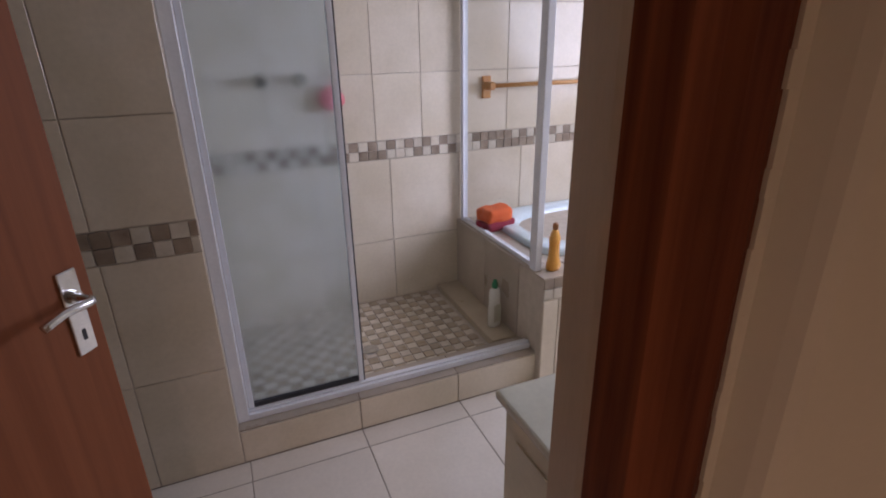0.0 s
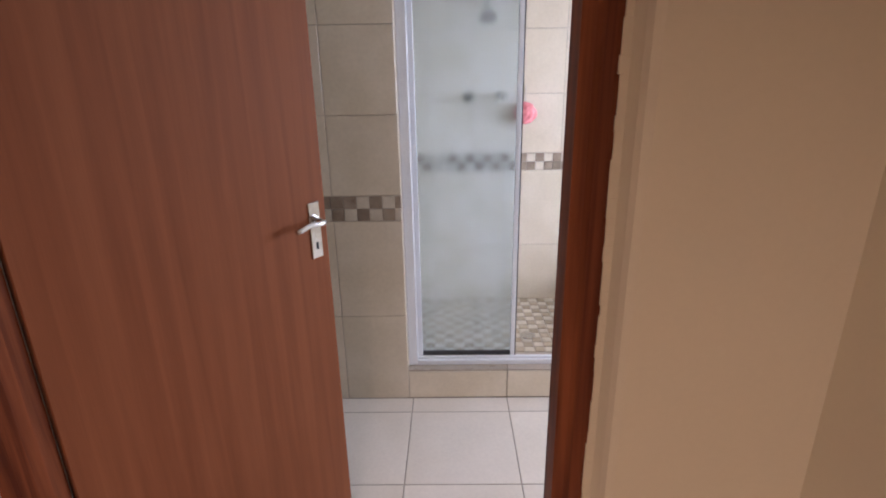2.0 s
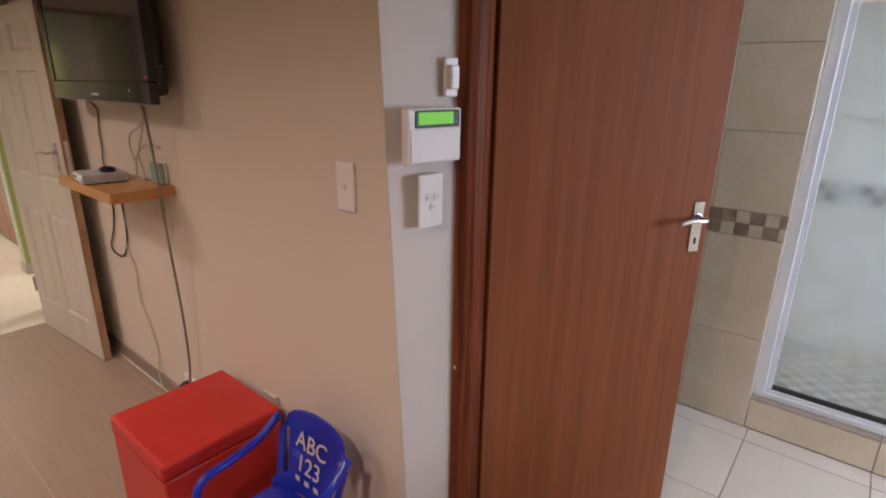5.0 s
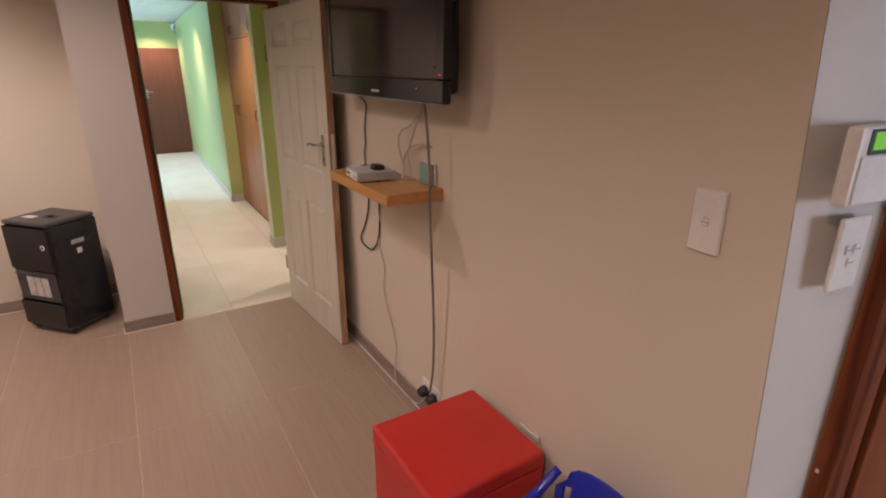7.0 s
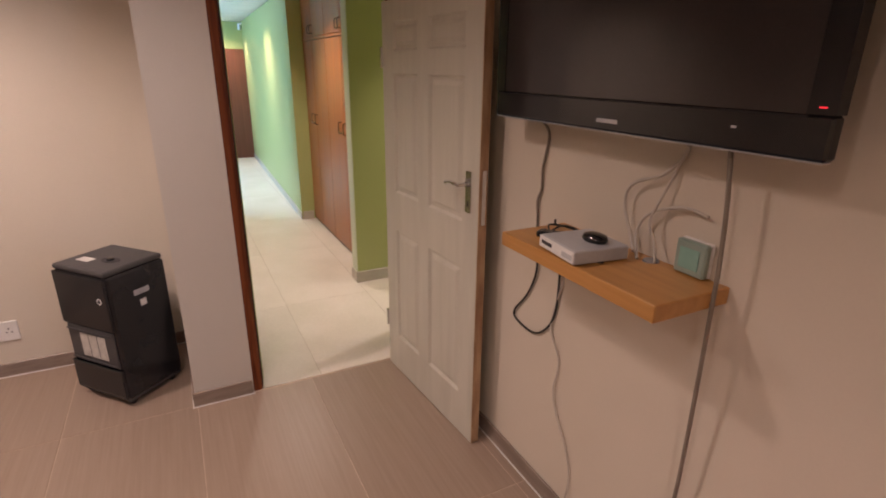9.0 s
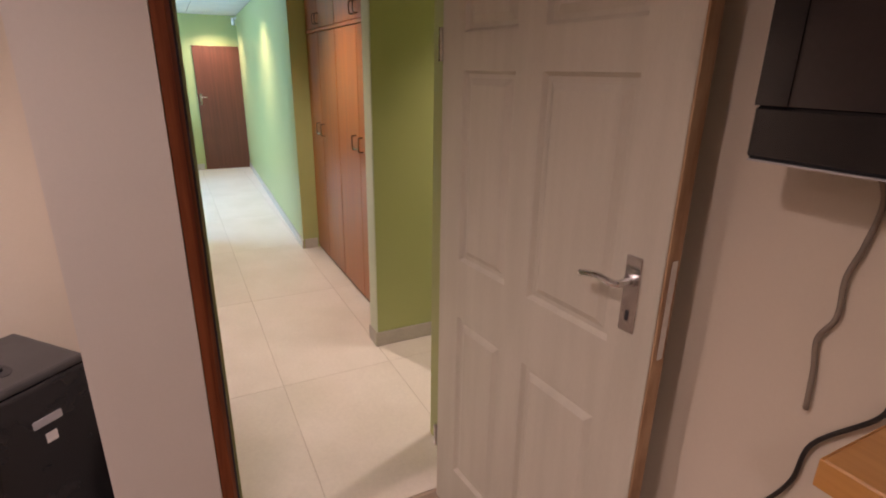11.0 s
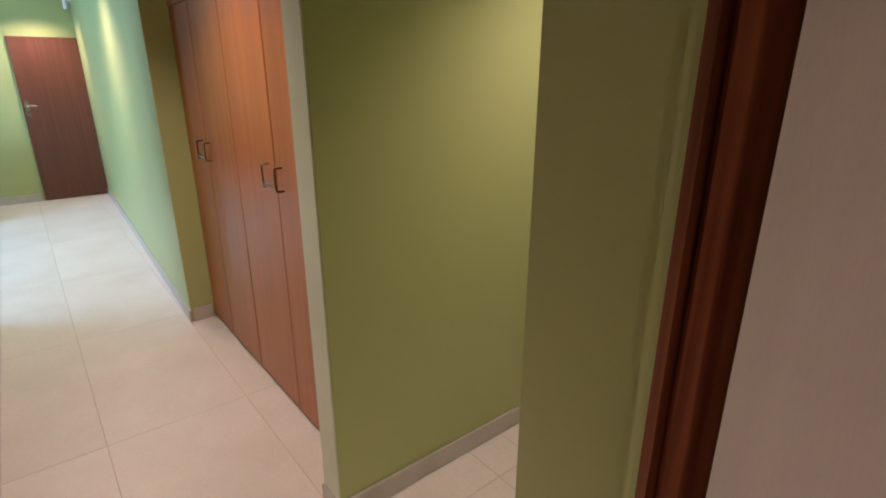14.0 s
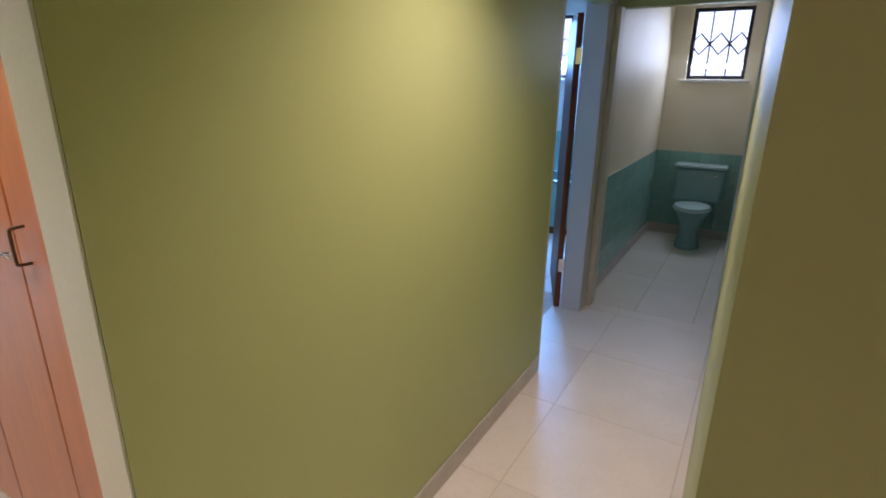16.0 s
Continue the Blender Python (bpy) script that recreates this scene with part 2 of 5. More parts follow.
M_IRON = surface("black_window_steel", (0.015, 0.013, 0.014), (0.03, 0.026, 0.026), 10, 0.5, 0.1, 90)
M_LCD = glowing("green_backlit_display", (0.17, 0.56, 0.04), 0.38)
M_LCDBEZEL = surface("teal_grey_bezel", (0.05, 0.09, 0.08), (0.07, 0.12, 0.11), 10, 0.3, 0.0, 60)
M_GREENBOX = surface("green_translucent_plastic", (0.24, 0.32, 0.28), (0.30, 0.38, 0.33), 10, 0.3, 0.0, 60)
M_LED = glowing("red_standby_led", (1.0, 0.03, 0.05), 1.2)
M_LAMP = glowing("lit_lamp_glass", (1.0, 0.93, 0.82), 9.0)
M_SKYGLOW = glowing("bright_outdoor_haze", (0.72, 0.80, 1.0), 1.25)
M_FROST = glass("frosted_glass", 0.26, (0.70, 0.84, 0.98), 1.16)
M_CLEAR = glass("clear_glass", 0.02, (0.97, 0.99, 0.99))


# ---- building helpers ----
def box(bm, x0, y0, z0, x1, y1, z1, bevel=0.0, seg=1):
    x0, x1 = min(x0, x1), max(x0, x1)
    y0, y1 = min(y0, y1), max(y0, y1)
    z0, z1 = min(z0, z1), max(z0, z1)
    v = [bm.verts.new(c) for c in ((x0, y0, z0), (x1, y0, z0), (x1, y1, z0), (x0, y1, z0), (x0, y0, z1), (x1, y0, z1), (x1, y1, z1), (x0, y1, z1))]
    f = [bm.faces.new([v[i] for i in q]) for q in ((3, 2, 1, 0), (4, 5, 6, 7), (0, 1, 5, 4), (1, 2, 6, 5), (2, 3, 7, 6), (3, 0, 4, 7))]
    if bevel:
        edges = list({e for q in f for e in q.edges})
        bmesh.ops.bevel(bm, geom=edges, offset=bevel, segments=seg, profile=0.5, affect="EDGES")
    return bm


def prism(bm, poly, z0, z1):
    low = [bm.verts.new((x, y, z0)) for x, y in poly]
    top = [bm.verts.new((x, y, z1)) for x, y in poly]
    k = len(poly)
    bm.faces.new(list(reversed(low)))
    bm.faces.new(top)
    for i in range(k):
        bm.faces.new((low[i], low[(i + 1) % k], top[(i + 1) % k], top[i]))
    bmesh.ops.recalc_face_normals(bm, faces=bm.faces[:])
    return bm


def lean(bm, low, top, z0, z1):
    """A prism whose top outline differs from its foot."""
    k, n = len(low), 24
    rings = []
    for q in range(n + 1):
        f = q / n
        rings.append([bm.verts.new((p[0] + (t[0] - p[0]) * f, p[1] + (t[1] - p[1]) * f, z0 + (z1 - z0) * f)) for p, t in zip(low, top)])
    bm.faces.new(list(reversed(rings[0])))
    bm.faces.new(rings[-1])
    for a, b in zip(rings, rings[1:]):
        for i in range(k):
            bm.faces.new((a[i], a[(i + 1) % k], b[(i + 1) % k], b[i]))
    bmesh.ops.recalc_face_normals(bm, faces=bm.faces[:])
    return bm


def tube(bm, pts, r, sides=8):
    """A round bar along points, closed at both ends."""
    pts = [Vector(p) for p in pts]
    rings, up = [], None
    for i, p in enumerate(pts):
        d = (pts[min(i + 1, len(pts) - 1)] - pts[max(i - 1, 0)]).normalized()
        if up is None:
            up = d.orthogonal().normalized()
        up = (up - d * up.dot(d)).normalized()
        side = d.cross(up)
        rr = r[i] if isinstance(r, (list, tuple)) else r
        rings.append([bm.verts.new(p + (up * math.cos(2 * math.pi * k / sides) + side * math.sin(2 * math.pi * k / sides)) * rr) for k in range(sides)])
    for a, b in zip(rings, rings[1:]):
        for k in range(sides):
            bm.faces.new((a[k], a[(k + 1) % sides], b[(k + 1) % sides], b[k]))
    bm.faces.new(list(reversed(rings[0])))
    bm.faces.new(rings[-1])
    return bm


def lathe(bm, profile, cx=0, cy=0, sides=20, sx=1.0, sy=1.0):
    """Turns (radius, height) pairs round an upright axis."""
    rings = [[bm.verts.new((cx + r * sx * math.cos(2 * math.pi * k / sides), cy + r * sy * math.sin(2 * math.pi * k / sides), z)) for k in range(sides)] for r, z in profile]
    for a, b in zip(rings, rings[1:]):
        for k in range(sides):
            bm.faces.new((a[k], a[(k + 1) % sides], b[(k + 1) % sides], b[k]))
    bm.faces.new(list(reversed(rings[0])))
    bm.faces.new(rings[-1])
    return bm


def smooth_path(pts, n=8):
    """A Catmull-Rom line through the points."""
    p = [Vector(q) for q in pts]
    p = [p[0] * 2 - p[1]] + p + [p[-1] * 2 - p[-2]]
    out = []
    for i in range(1, len(p) - 2):
        for k in range(n):
            t = k / n
            out.append(0.5 * (2 * p[i] + (p[i + 1] - p[i - 1]) * t + (2 * p[i - 1] - 5 * p[i] + 4 * p[i + 1] - p[i + 2]) * t * t + (3 * p[i] - p[i - 1] - 3 * p[i + 1] + p[i + 2]) * t ** 3))
    return out + [p[-2]]


def part(name, bm, mat, parent=None, label="", smooth=False):
    me = bpy.data.meshes.new(name)
    bm.normal_update()
    bm.to_mesh(me)
    bm.free()
    me.materials.append(mat)
    if smooth:
        me.polygons.foreach_set("use_smooth", [True] * len(me.polygons))
    ob = new(name, me)
    ob.parent = parent
    if label:
        ob["label"] = label
    return ob


def thing(name, m, label, category, group="", kind=""):
    ob = new(name)
    ob.empty_display_size = 0.1
    ob.matrix_basis = m
    return tagged(ob, label, category, group, kind)


def solid(name, bm, mat, label, category, kind="structure"):
    return tagged(part(name, bm, mat), label, category, "", kind)


def B(*a, **k):
    return box(bmesh.new(), *a, **k)


def P(poly, z0, z1):
    return prism(bmesh.new(), poly, z0, z1)


def T(pts, r, sides=8):
    return tube(bmesh.new(), pts, r, sides)


def L(profile, cx=0, cy=0, sides=20, sx=1.0, sy=1.0):
    return lathe(bmesh.new(), profile, cx, cy, sides, sx, sy)


TILE_MESHES = {}


def tile_mesh(w, h, d, mat, soft=0.0015):
    """One tile lying in its own xy plane, its back at z 0 and its face at z d."""
    key = (round(w, 4), round(h, 4), round(d, 4), mat.name)
    if key not in TILE_MESHES:
        bm = bmesh.new()
        low = [bm.verts.new(c) for c in ((0, 0, 0), (w, 0, 0), (w, h, 0), (0, h, 0))]
        mid = [bm.verts.new((v.co.x, v.co.y, d - soft)) for v in low]
        top = [bm.verts.new(c) for c in ((soft, soft, d), (w - soft, soft, d), (w - soft, h - soft, d), (soft, h - soft, d))]
        bm.faces.new(top)
        for i in range(4):
            j = (i + 1) % 4
            bm.faces.new((low[i], low[j], mid[j], mid[i]))
            bm.faces.new((mid[i], mid[j], top[j], top[i]))
        me = bpy.data.meshes.new("tile")
        bm.to_mesh(me)
        bm.free()
        me.materials.append(mat)
        TILE_MESHES[key] = me
    return TILE_MESHES[key]


def lay(parent, m, us, vs, joint, d, pick, name="tile"):
    """Tiles between the joint lines us and vs of the plane m (its z is the face's normal). pick(i, j) gives the material."""
    for i in range(len(us) - 1):
        for j in range(len(vs) - 1):
            mat = pick(i, j)
            if mat is None:
                continue
            w, h = us[i + 1] - us[i] - joint, vs[j + 1] - vs[j] - joint
            if w < 0.004 or h < 0.004:
                continue
            ob = new(name, tile_mesh(w, h, d, mat))
            ob.parent = parent
            ob.matrix_basis = m @ Matrix.Translation((us[i] + joint / 2, vs[j] + joint / 2, 0))


def lines(a, b, step, at):
    """Joint lines from a to b on a grid of that step through at."""
    k = math.floor((a - at) / step) + 1
    out = [a]
    while at + k * step < b - 1e-6:
        if at + k * step > a + 1e-6:
            out.append(at + k * step)
        k += 1
    return out + [b]


def facing(x, y, z, way):
    """A plane's pose on a wall: u along the wall to the right as one looks at it, v up, z out of the wall. way: the face's normal."""
    turn = {"-y": 0, "+x": 90, "+y": 180, "-x": -90}[way]
    return pose(x, y, z, 90, 0, turn)


# ---- floors, walls and ceilings ----
FACE = 0.006
floor_living = solid("floor_living", P([(-4.75, -4.2), (3.6, -4.2), (3.6, 0.36), (-3.942, 0.36), (-3.942, -0.80), (-4.75, -0.80)], -0.12, -0.0016), M_FLOORGROUT, "grey-brown wood-look tiled living room floor", "floor")
floor_door = solid("floor_threshold", P([(-0.62, 0.36), (0.66, 0.36), (0.66, 0.62), (-0.62, 0.62)], -0.12, 0.0), M_PLANK, "wood-look floor strip under the bathroom door", "floor")
floor_bath = solid("floor_bathroom", B(-1.05, 0.62, -0.12, 3.35, 3.2, -0.0016), M_GROUT, "cream tiled bathroom floor", "floor")
floor_hall = solid("floor_hall", P([(-12.6, -3.5), (-4.76, -3.5), (-4.76, -0.79), (-3.944, -0.79), (-3.944, 3.78), (-12.6, 3.78)], -0.12, -0.0016), M_LIGHTGROUT, "glossy cream porcelain tiled hall floor", "floor")
floor_toilet = solid("floor_toilet", B(-8.2, 3.78, -0.12, -4.1, 6.5, -0.0016), M_LIGHTGROUT, "pale tiled toilet and blue bathroom floor", "floor")

solid("wall_television", lean(bmesh.new(), [(-3.93, 0.34), (-0.565, 0.34), (-0.62, 0.54), (-3.93, 0.54)], [(-3.93, 0.34), (-0.705, 0.34), (-0.72, 0.54), (-3.93, 0.54)], 0, H_LIVING), M_BEIGE, "beige painted wall behind the television", "wall")
solid("wall_alarm", lean(bmesh.new(), [(-0.564, 0.341), (-0.562, 0.56), (-0.562, 0.72), (-1.05, 0.72), (-1.05, 0.545), (-0.612, 0.545)], [(-0.704, 0.341), (-0.562, 0.56), (-0.562, 0.72), (-1.05, 0.72), (-1.05, 0.545), (-0.712, 0.545)], 0, H_LIVING), M_WHITEWALL, "off-white return wall beside the bathroom door", "wall")
solid("wall_right_of_bathroom_door", P([(0.586, 0.352), (0.597, 0.316), (0.602, 0.306), (0.612, 0.300), (0.845, 0.256), (0.845, -1.3), (1.0, -1.3), (1.0, 0.245), (3.6, 0.245), (3.6, 0.62), (0.78, 0.62), (0.60, 0.522)], 0, H_LIVING), M_TANWALL, "tan painted wall corner beside the bathroom door", "wall")
solid("wall_over_bathroom_door", P([(-0.562, 0.56), (0.60, 0.30), (0.60, 0.44), (-0.562, 0.70)], 2.1, H_LIVING), M_BEIGE, "beige wall above the bathroom door", "wall")
solid("wall_east", B(3.6, -4.2, 0, 3.75, 0.6, H_LIVING), M_BEIGE, "plain beige living room wall", "wall")
solid("wall_south", B(-4.9, -4.35, 0, 3.75, -4.2, H_LIVING), M_BEIGE, "plain beige living room wall", "wall")
solid("wall_heater", B(-4.9, -4.2, 0, -4.72, -0.95, H_LIVING), M_BEIGE, "beige painted wall behind the gas heater", "wall")
solid("wall_stub", B(-4.72, -0.95, 0, -3.93, -0.655, H_LIVING), M_WHITEWALL, "off-white wall end beside the hall doorway", "wall")
solid("wall_over_hall_door", B(-4.2, -0.655, 2.1, -3.93, 0.34, H_LIVING), M_BEIGE, "beige wall above the hall doorway", "wall")
solid("ceiling_living", B(-4.9, -4.35, H_LIVING, 3.75, 0.72, H_LIVING + 0.1), M_CEIL, "plain white living room ceiling", "ceiling")

# hall and passage
solid("wall_passage_east", P([(-3.935, 0.264), (-4.006, 0.264), (-4.006, 0.236), (-4.036, 0.238), (-4.041, 0.288), (-4.288, 0.305), (-4.372, 3.74), (-4.12, 3.74), (-4.12, 0.54), (-3.935, 0.54)], 0, H_HALL), M_GREEN, "olive green painted passage wall", "wall")
solid("wall_passage_west", B(-5.335, 0.37, 0, -5.206, 2.60, H_HALL), M_GREEN, "lime green painted wall beside the built-in cupboards", "wall")
solid("wall_end_trim", B(-5.333, 0.364, 0, -5.208, 0.3695, H_HALL), M_PALEGREEN, "pale green painted end of the passage wall", "trim")
solid("wall_hall_north", P([(-7.355, 0.374), (-7.355, 1.15), (-12.45, 1.15), (-12.33, 0.53)], 0, H_HALL), M_GREEN, "lime green painted hall wall", "wall")
solid("wall_cupboard_back", B(-7.36, 1.10, 0, -5.30, 1.2, H_HALL), M_GREEN, "wall behind the built-in cupboards", "wall")
solid("wall_hall_far", B(-12.48, -3.6, 0, -12.33, 1.15, H_HALL), M_GREEN, "lime green painted wall at the end of the hall", "wall")
solid("wall_hall_south", B(-8.15, -0.86, 0, -5.92, -0.715, H_HALL), M_GREEN, "lime green painted hall wall end", "wall")
solid("wall_hall_south_return", B(-8.15, -3.5, 0, -8.0, -0.86, H_HALL), M_GREEN, "green wall closing the far hall", "wall")
solid("wall_hall_end_face", B(-5.9195, -0.858, 0, -5.914, -0.717, H_HALL), M_WHITEWALL, "off-white painted end of the hall wall", "trim")
solid("wall_side_passage_west", B(-6.05, -3.5, 0, -5.92, -0.862, H_HALL), M_WHITEWALL, "off-white wall of the side passage", "wall")
solid("wall_side_passage_south", B(-6.05, -3.65, 0, -4.9, -3.5, H_HALL), M_GREEN, "plain wall closing the side passage", "wall")
far_south = bmesh.new()
box(far_south, -12.48, -3.55, 0, -10.8, -3.4, H_HALL)
box(far_south, -9.0, -3.55, 0, -8.0, -3.4, H_HALL)
box(far_south, -10.8, -3.55, 0, -9.0, -3.4, 0.85)
box(far_south, -10.8, -3.55, 2.3, -9.0, -3.4, H_HALL)
solid("wall_far_window", far_south, M_GREEN, "green wall with the window that lights the far hall", "wall")
solid("ceiling_passage", B(-5.33, 0.37, H_HALL, -4.1, 3.80, H_HALL + 0.1), M_CEIL, "white passage ceiling", "ceiling")

# hall ceiling of square boards in a thin grid
hall_ceiling = bmesh.new()
box(hall_ceiling, -12.48, -3.65, H_HALL + 0.012, -3.93, 0.36, H_HALL + 0.1)
box(hall_ceiling, -12.48, 0.36, H_HALL + 0.012, -5.34, 1.2, H_HALL + 0.1)
for i in range(15):
    for j in range(3):
        x, y = -12.32 + 0.6 * i, -1.42 + 0.6 * j
        if x + 0.6 < -3.95:
            box(hall_ceiling, x + 0.008, y + 0.008, H_HALL, x + 0.592, y + 0.592, H_HALL + 0.012)
solid("ceiling_hall", hall_ceiling, M_CEIL, "white hall ceiling of square boards in a grid", "ceiling")

# bathroom walls
solid("wall_shower_left", B(-1.05, 2.092, 0, 0.15, 3.2, H_BATH), M_LIGHTGROUT, "cream tiled wall beside the shower", "wall")
solid("wall_shower_back", B(0.15, 3.062, 0, 3.35, 3.2, H_BATH), M_LIGHTGROUT, "cream tiled back wall of shower and bath", "wall")
solid("wall_bathroom_west", B(-1.2, 0.54, 0, -1.05, 3.2, H_BATH), M_CREAMTILE, "cream bathroom wall behind the door", "wall")
bath_east = bmesh.new()
box(bath_east, 3.35, 0.6, 0, 3.5, 1.1, H_BATH)
box(bath_east, 3.35, 2.4, 0, 3.5, 3.2, H_BATH)
box(bath_east, 3.35, 1.1, 0, 3.5, 2.4, 1.15)
box(bath_east, 3.35, 1.1, 2.15, 3.5, 2.4, H_BATH)
solid("wall_bathroom_window", bath_east, M_CREAMTILE, "cream bathroom wall with a window opening", "wall")
solid("ceiling_bathroom", B(-1.2, 0.72, H_BATH, 3.5, 3.2, H_BATH + 0.1), M_CEIL, "white bathroom ceiling", "ceiling")

# toilet and blue bathroom
WALL_T = 6.2
toilet_back = bmesh.new()
WX0, WX1, WZ0, WZ1 = -5.10, -4.56, 1.66, 2.34
for x0, x1, z0, z1 in ((-5.34, WX0, 0, H_HALL), (WX1, -4.2, 0, H_HALL), (WX0, WX1, 0, WZ0), (WX0, WX1, WZ1, H_HALL)):
    box(toilet_back, x0, WALL_T, z0, x1, WALL_T + 0.16, z1)
solid("wall_toilet_back", toilet_back, M_CREAMWALL, "cream painted toilet wall with a small barred window", "wall")
solid("wall_toilet_west", B(-5.42, 3.76, 0, -5.28, WALL_T, H_HALL), M_CREAMWALL, "cream painted wall between toilet and blue bathroom", "wall")
solid("wall_toilet_east", B(-4.34, 3.80, 0, -4.2, WALL_T, H_HALL), M_CREAMWALL, "cream painted toilet wall", "wall")
solid("ceiling_toilet", B(-8.2, 2.5, H_HALL + 0.003, -4.1, 6.4, H_HALL + 0.1), M_CEIL, "white ceiling of toilet and blue bathroom", "ceiling")
bx0, bx1 = -6.85, -6.35
blue_back = bmesh.new()
for x0, x1, z0, z1 in ((-8.2, bx0, 0, H_HALL), (bx1, -5.34, 0, H_HALL), (bx0, bx1, 0, 1.66), (bx0, bx1, 2.34, H_HALL)):
    box(blue_back, x0, WALL_T, z0, x1, WALL_T + 0.16, z1)
solid("wall_blue_bathroom_back", blue_back, M_WHITEWALL, "white bathroom wall with a small barred window", "wall")
solid("wall_blue_bathroom_west", B(-8.2, 2.6, 0, -8.05, WALL_T, H_HALL), M_WHITEWALL, "white bathroom wall", "wall")
solid("wall_blue_bathroom_south", B(-8.2, 2.5, 0, -5.34, 2.6, H_HALL), M_WHITEWALL, "white bathroom wall", "wall")
solid("wall_beside_toilet", B(-5.39, 3.54, 0, -5.245, 3.76, H_HALL), M_WHITEWALL, "white wall end between two doorways", "wall")
solid("wall_over_toilet_door", B(-5.245, 3.76, 2.08, -4.34, 3.86, H_HALL), M_GREEN, "wall over the toilet doorway", "wall")
solid("wall_over_blue_door", B(-5.335, 2.6, 2.08, -5.21, 3.54, H_HALL), M_GREEN, "wall over the blue bathroom doorway", "wall")

# skirtings
def skirting(name, x0, y0, x1, y1, h, mat, label):
    solid(name, B(x0, y0, 0, x1, y1, h, bevel=0.004), mat, label, "baseboard")


skirting("baseboard_television", -3.92, 0.327, -0.58, 0.3395, 0.085, M_SKIRT, "grey-brown tile skirting under the television wall")
skirting("baseboard_heater", -4.7195, -4.19, -4.707, -0.965, 0.085, M_SKIRT, "grey-brown tile skirting behind the heater")
skirting("baseboard_stub", -3.9295, -0.96, -3.917, -0.66, 0.085, M_SKIRT, "grey-brown tile skirting on the wall end")
skirting("baseboard_stub_side", -4.70, -0.9625, -3.918, -0.9505, 0.085, M_SKIRT, "grey-brown tile skirting on the wall end")
skirting("baseboard_passage", -5.2055, 0.36, -5.194, 2.595, 0.098, M_HSKIRT, "pale grey tile skirting along the passage wall")
skirting("baseboard_passage_end", -5.335, 0.352, -5.1945, 0.3635, 0.098, M_HSKIRT, "pale grey tile skirting on the wall end")
skirting("baseboard_pillar", -7.354, 0.385, -7.342, 0.515, 0.098, M_HSKIRT, "pale grey tile skirting beside the cupboards")
sk = P([(-7.345, 0.3735), (-12.32, 0.5295), (-12.32, 0.5175), (-7.345, 0.3615)], 0, 0.085)
solid("baseboard_hall_north", sk, M_HSKIRT, "pale grey tile skirting along the hall", "baseboard")
skirting("baseboard_hall_far", -12.3295, -3.3, -12.318, -0.22, 0.098, M_HSKIRT, "pale grey tile skirting at the hall's end")
skirting("baseboard_hall_south", -8.14, -0.7145, -5.93, -0.703, 0.098, M_HSKIRT, "pale grey tile skirting along the hall")
for x0, y0, x1, y1 in ((-3.90, 0.3215, -0.585, 0.3265), (-4.7065, -4.19, -4.7015, -0.97), (-3.9165, -0.968, -3.9115, -0.652), (-4.69, -0.9680, -3.917, -0.9630)):
    solid("trim_floor_bead", B(x0, y0, 0, x1, y1, 0.005), M_WHITEPL, "thin white sealant line along the skirting", "trim")
# ---- door frames and doors ----
def frame_post(name, poly, h, parent, mat=None):
    return part(name, P(poly, 0, h), mat or M_FRAME, parent)


def bent(bm, a):
    """Turns a whole mesh about the z axis by a degrees."""
    bmesh.ops.rotate(bm, verts=bm.verts[:], cent=(0, 0, 0), matrix=Matrix.Rotation(radians(a), 3, "Z"))
    return bm


bath_frame = thing("door_frame_bathroom", pose(0, 0, 0), "dark varnished hardwood frame of the bathroom doorway", "door frame", kind="structure")
frame_post("hinge_jamb", [(-0.560, 0.545), (-0.522, 0.552), (-0.508, 0.575), (-0.500, 0.600), (-0.512, 0.612), (-0.512, 0.655), (-0.560, 0.655)], 2.09, bath_frame)
frame_post("lock_jamb", [(0.592, 0.356), (0.585, 0.342), (0.574, 0.340), (0.561, 0.350), (0.555, 0.364), (0.548, 0.370), (0.540, 0.376), (0.538, 0.425), (0.598, 0.425)], 2.09, bath_frame)
frame_post("lock_rebate", [(0.598, 0.427), (0.542, 0.427), (0.546, 0.445), (0.569, 0.520), (0.598, 0.520)], 2.09, bath_frame, M_TAN)
part("head", P([(-0.56, 0.56), (0.598, 0.30), (0.598, 0.40), (-0.56, 0.66)], 2.04, 2.10), M_FRAME, bath_frame)
bm = bmesh.new()
for z in (0.752,):
    box(bm, -0.5445, 0.544, z, -0.552, 0.5475, z + 0.012, bevel=0.001)
part("filler_plug", bm, M_WHITEWALL, bath_frame)

chips = bmesh.new()
rng = random.Random(11)
z = 0.0
while z < 2.08:
    step = min(rng.uniform(0.012, 0.05), 2.088 - z)
    reach = 0.5795 + 0.0065 * noise.noise(Vector((0.0, 0.0, z * 7.0))) + rng.uniform(-0.0012, 0.0012)
    box(chips, reach, 0.3375, z, 0.592, 0.349, z + step - 0.0002)
    z += step
part("chipped_plaster", chips, M_TANWALL, bath_frame, "ragged plaster edge along the frame")


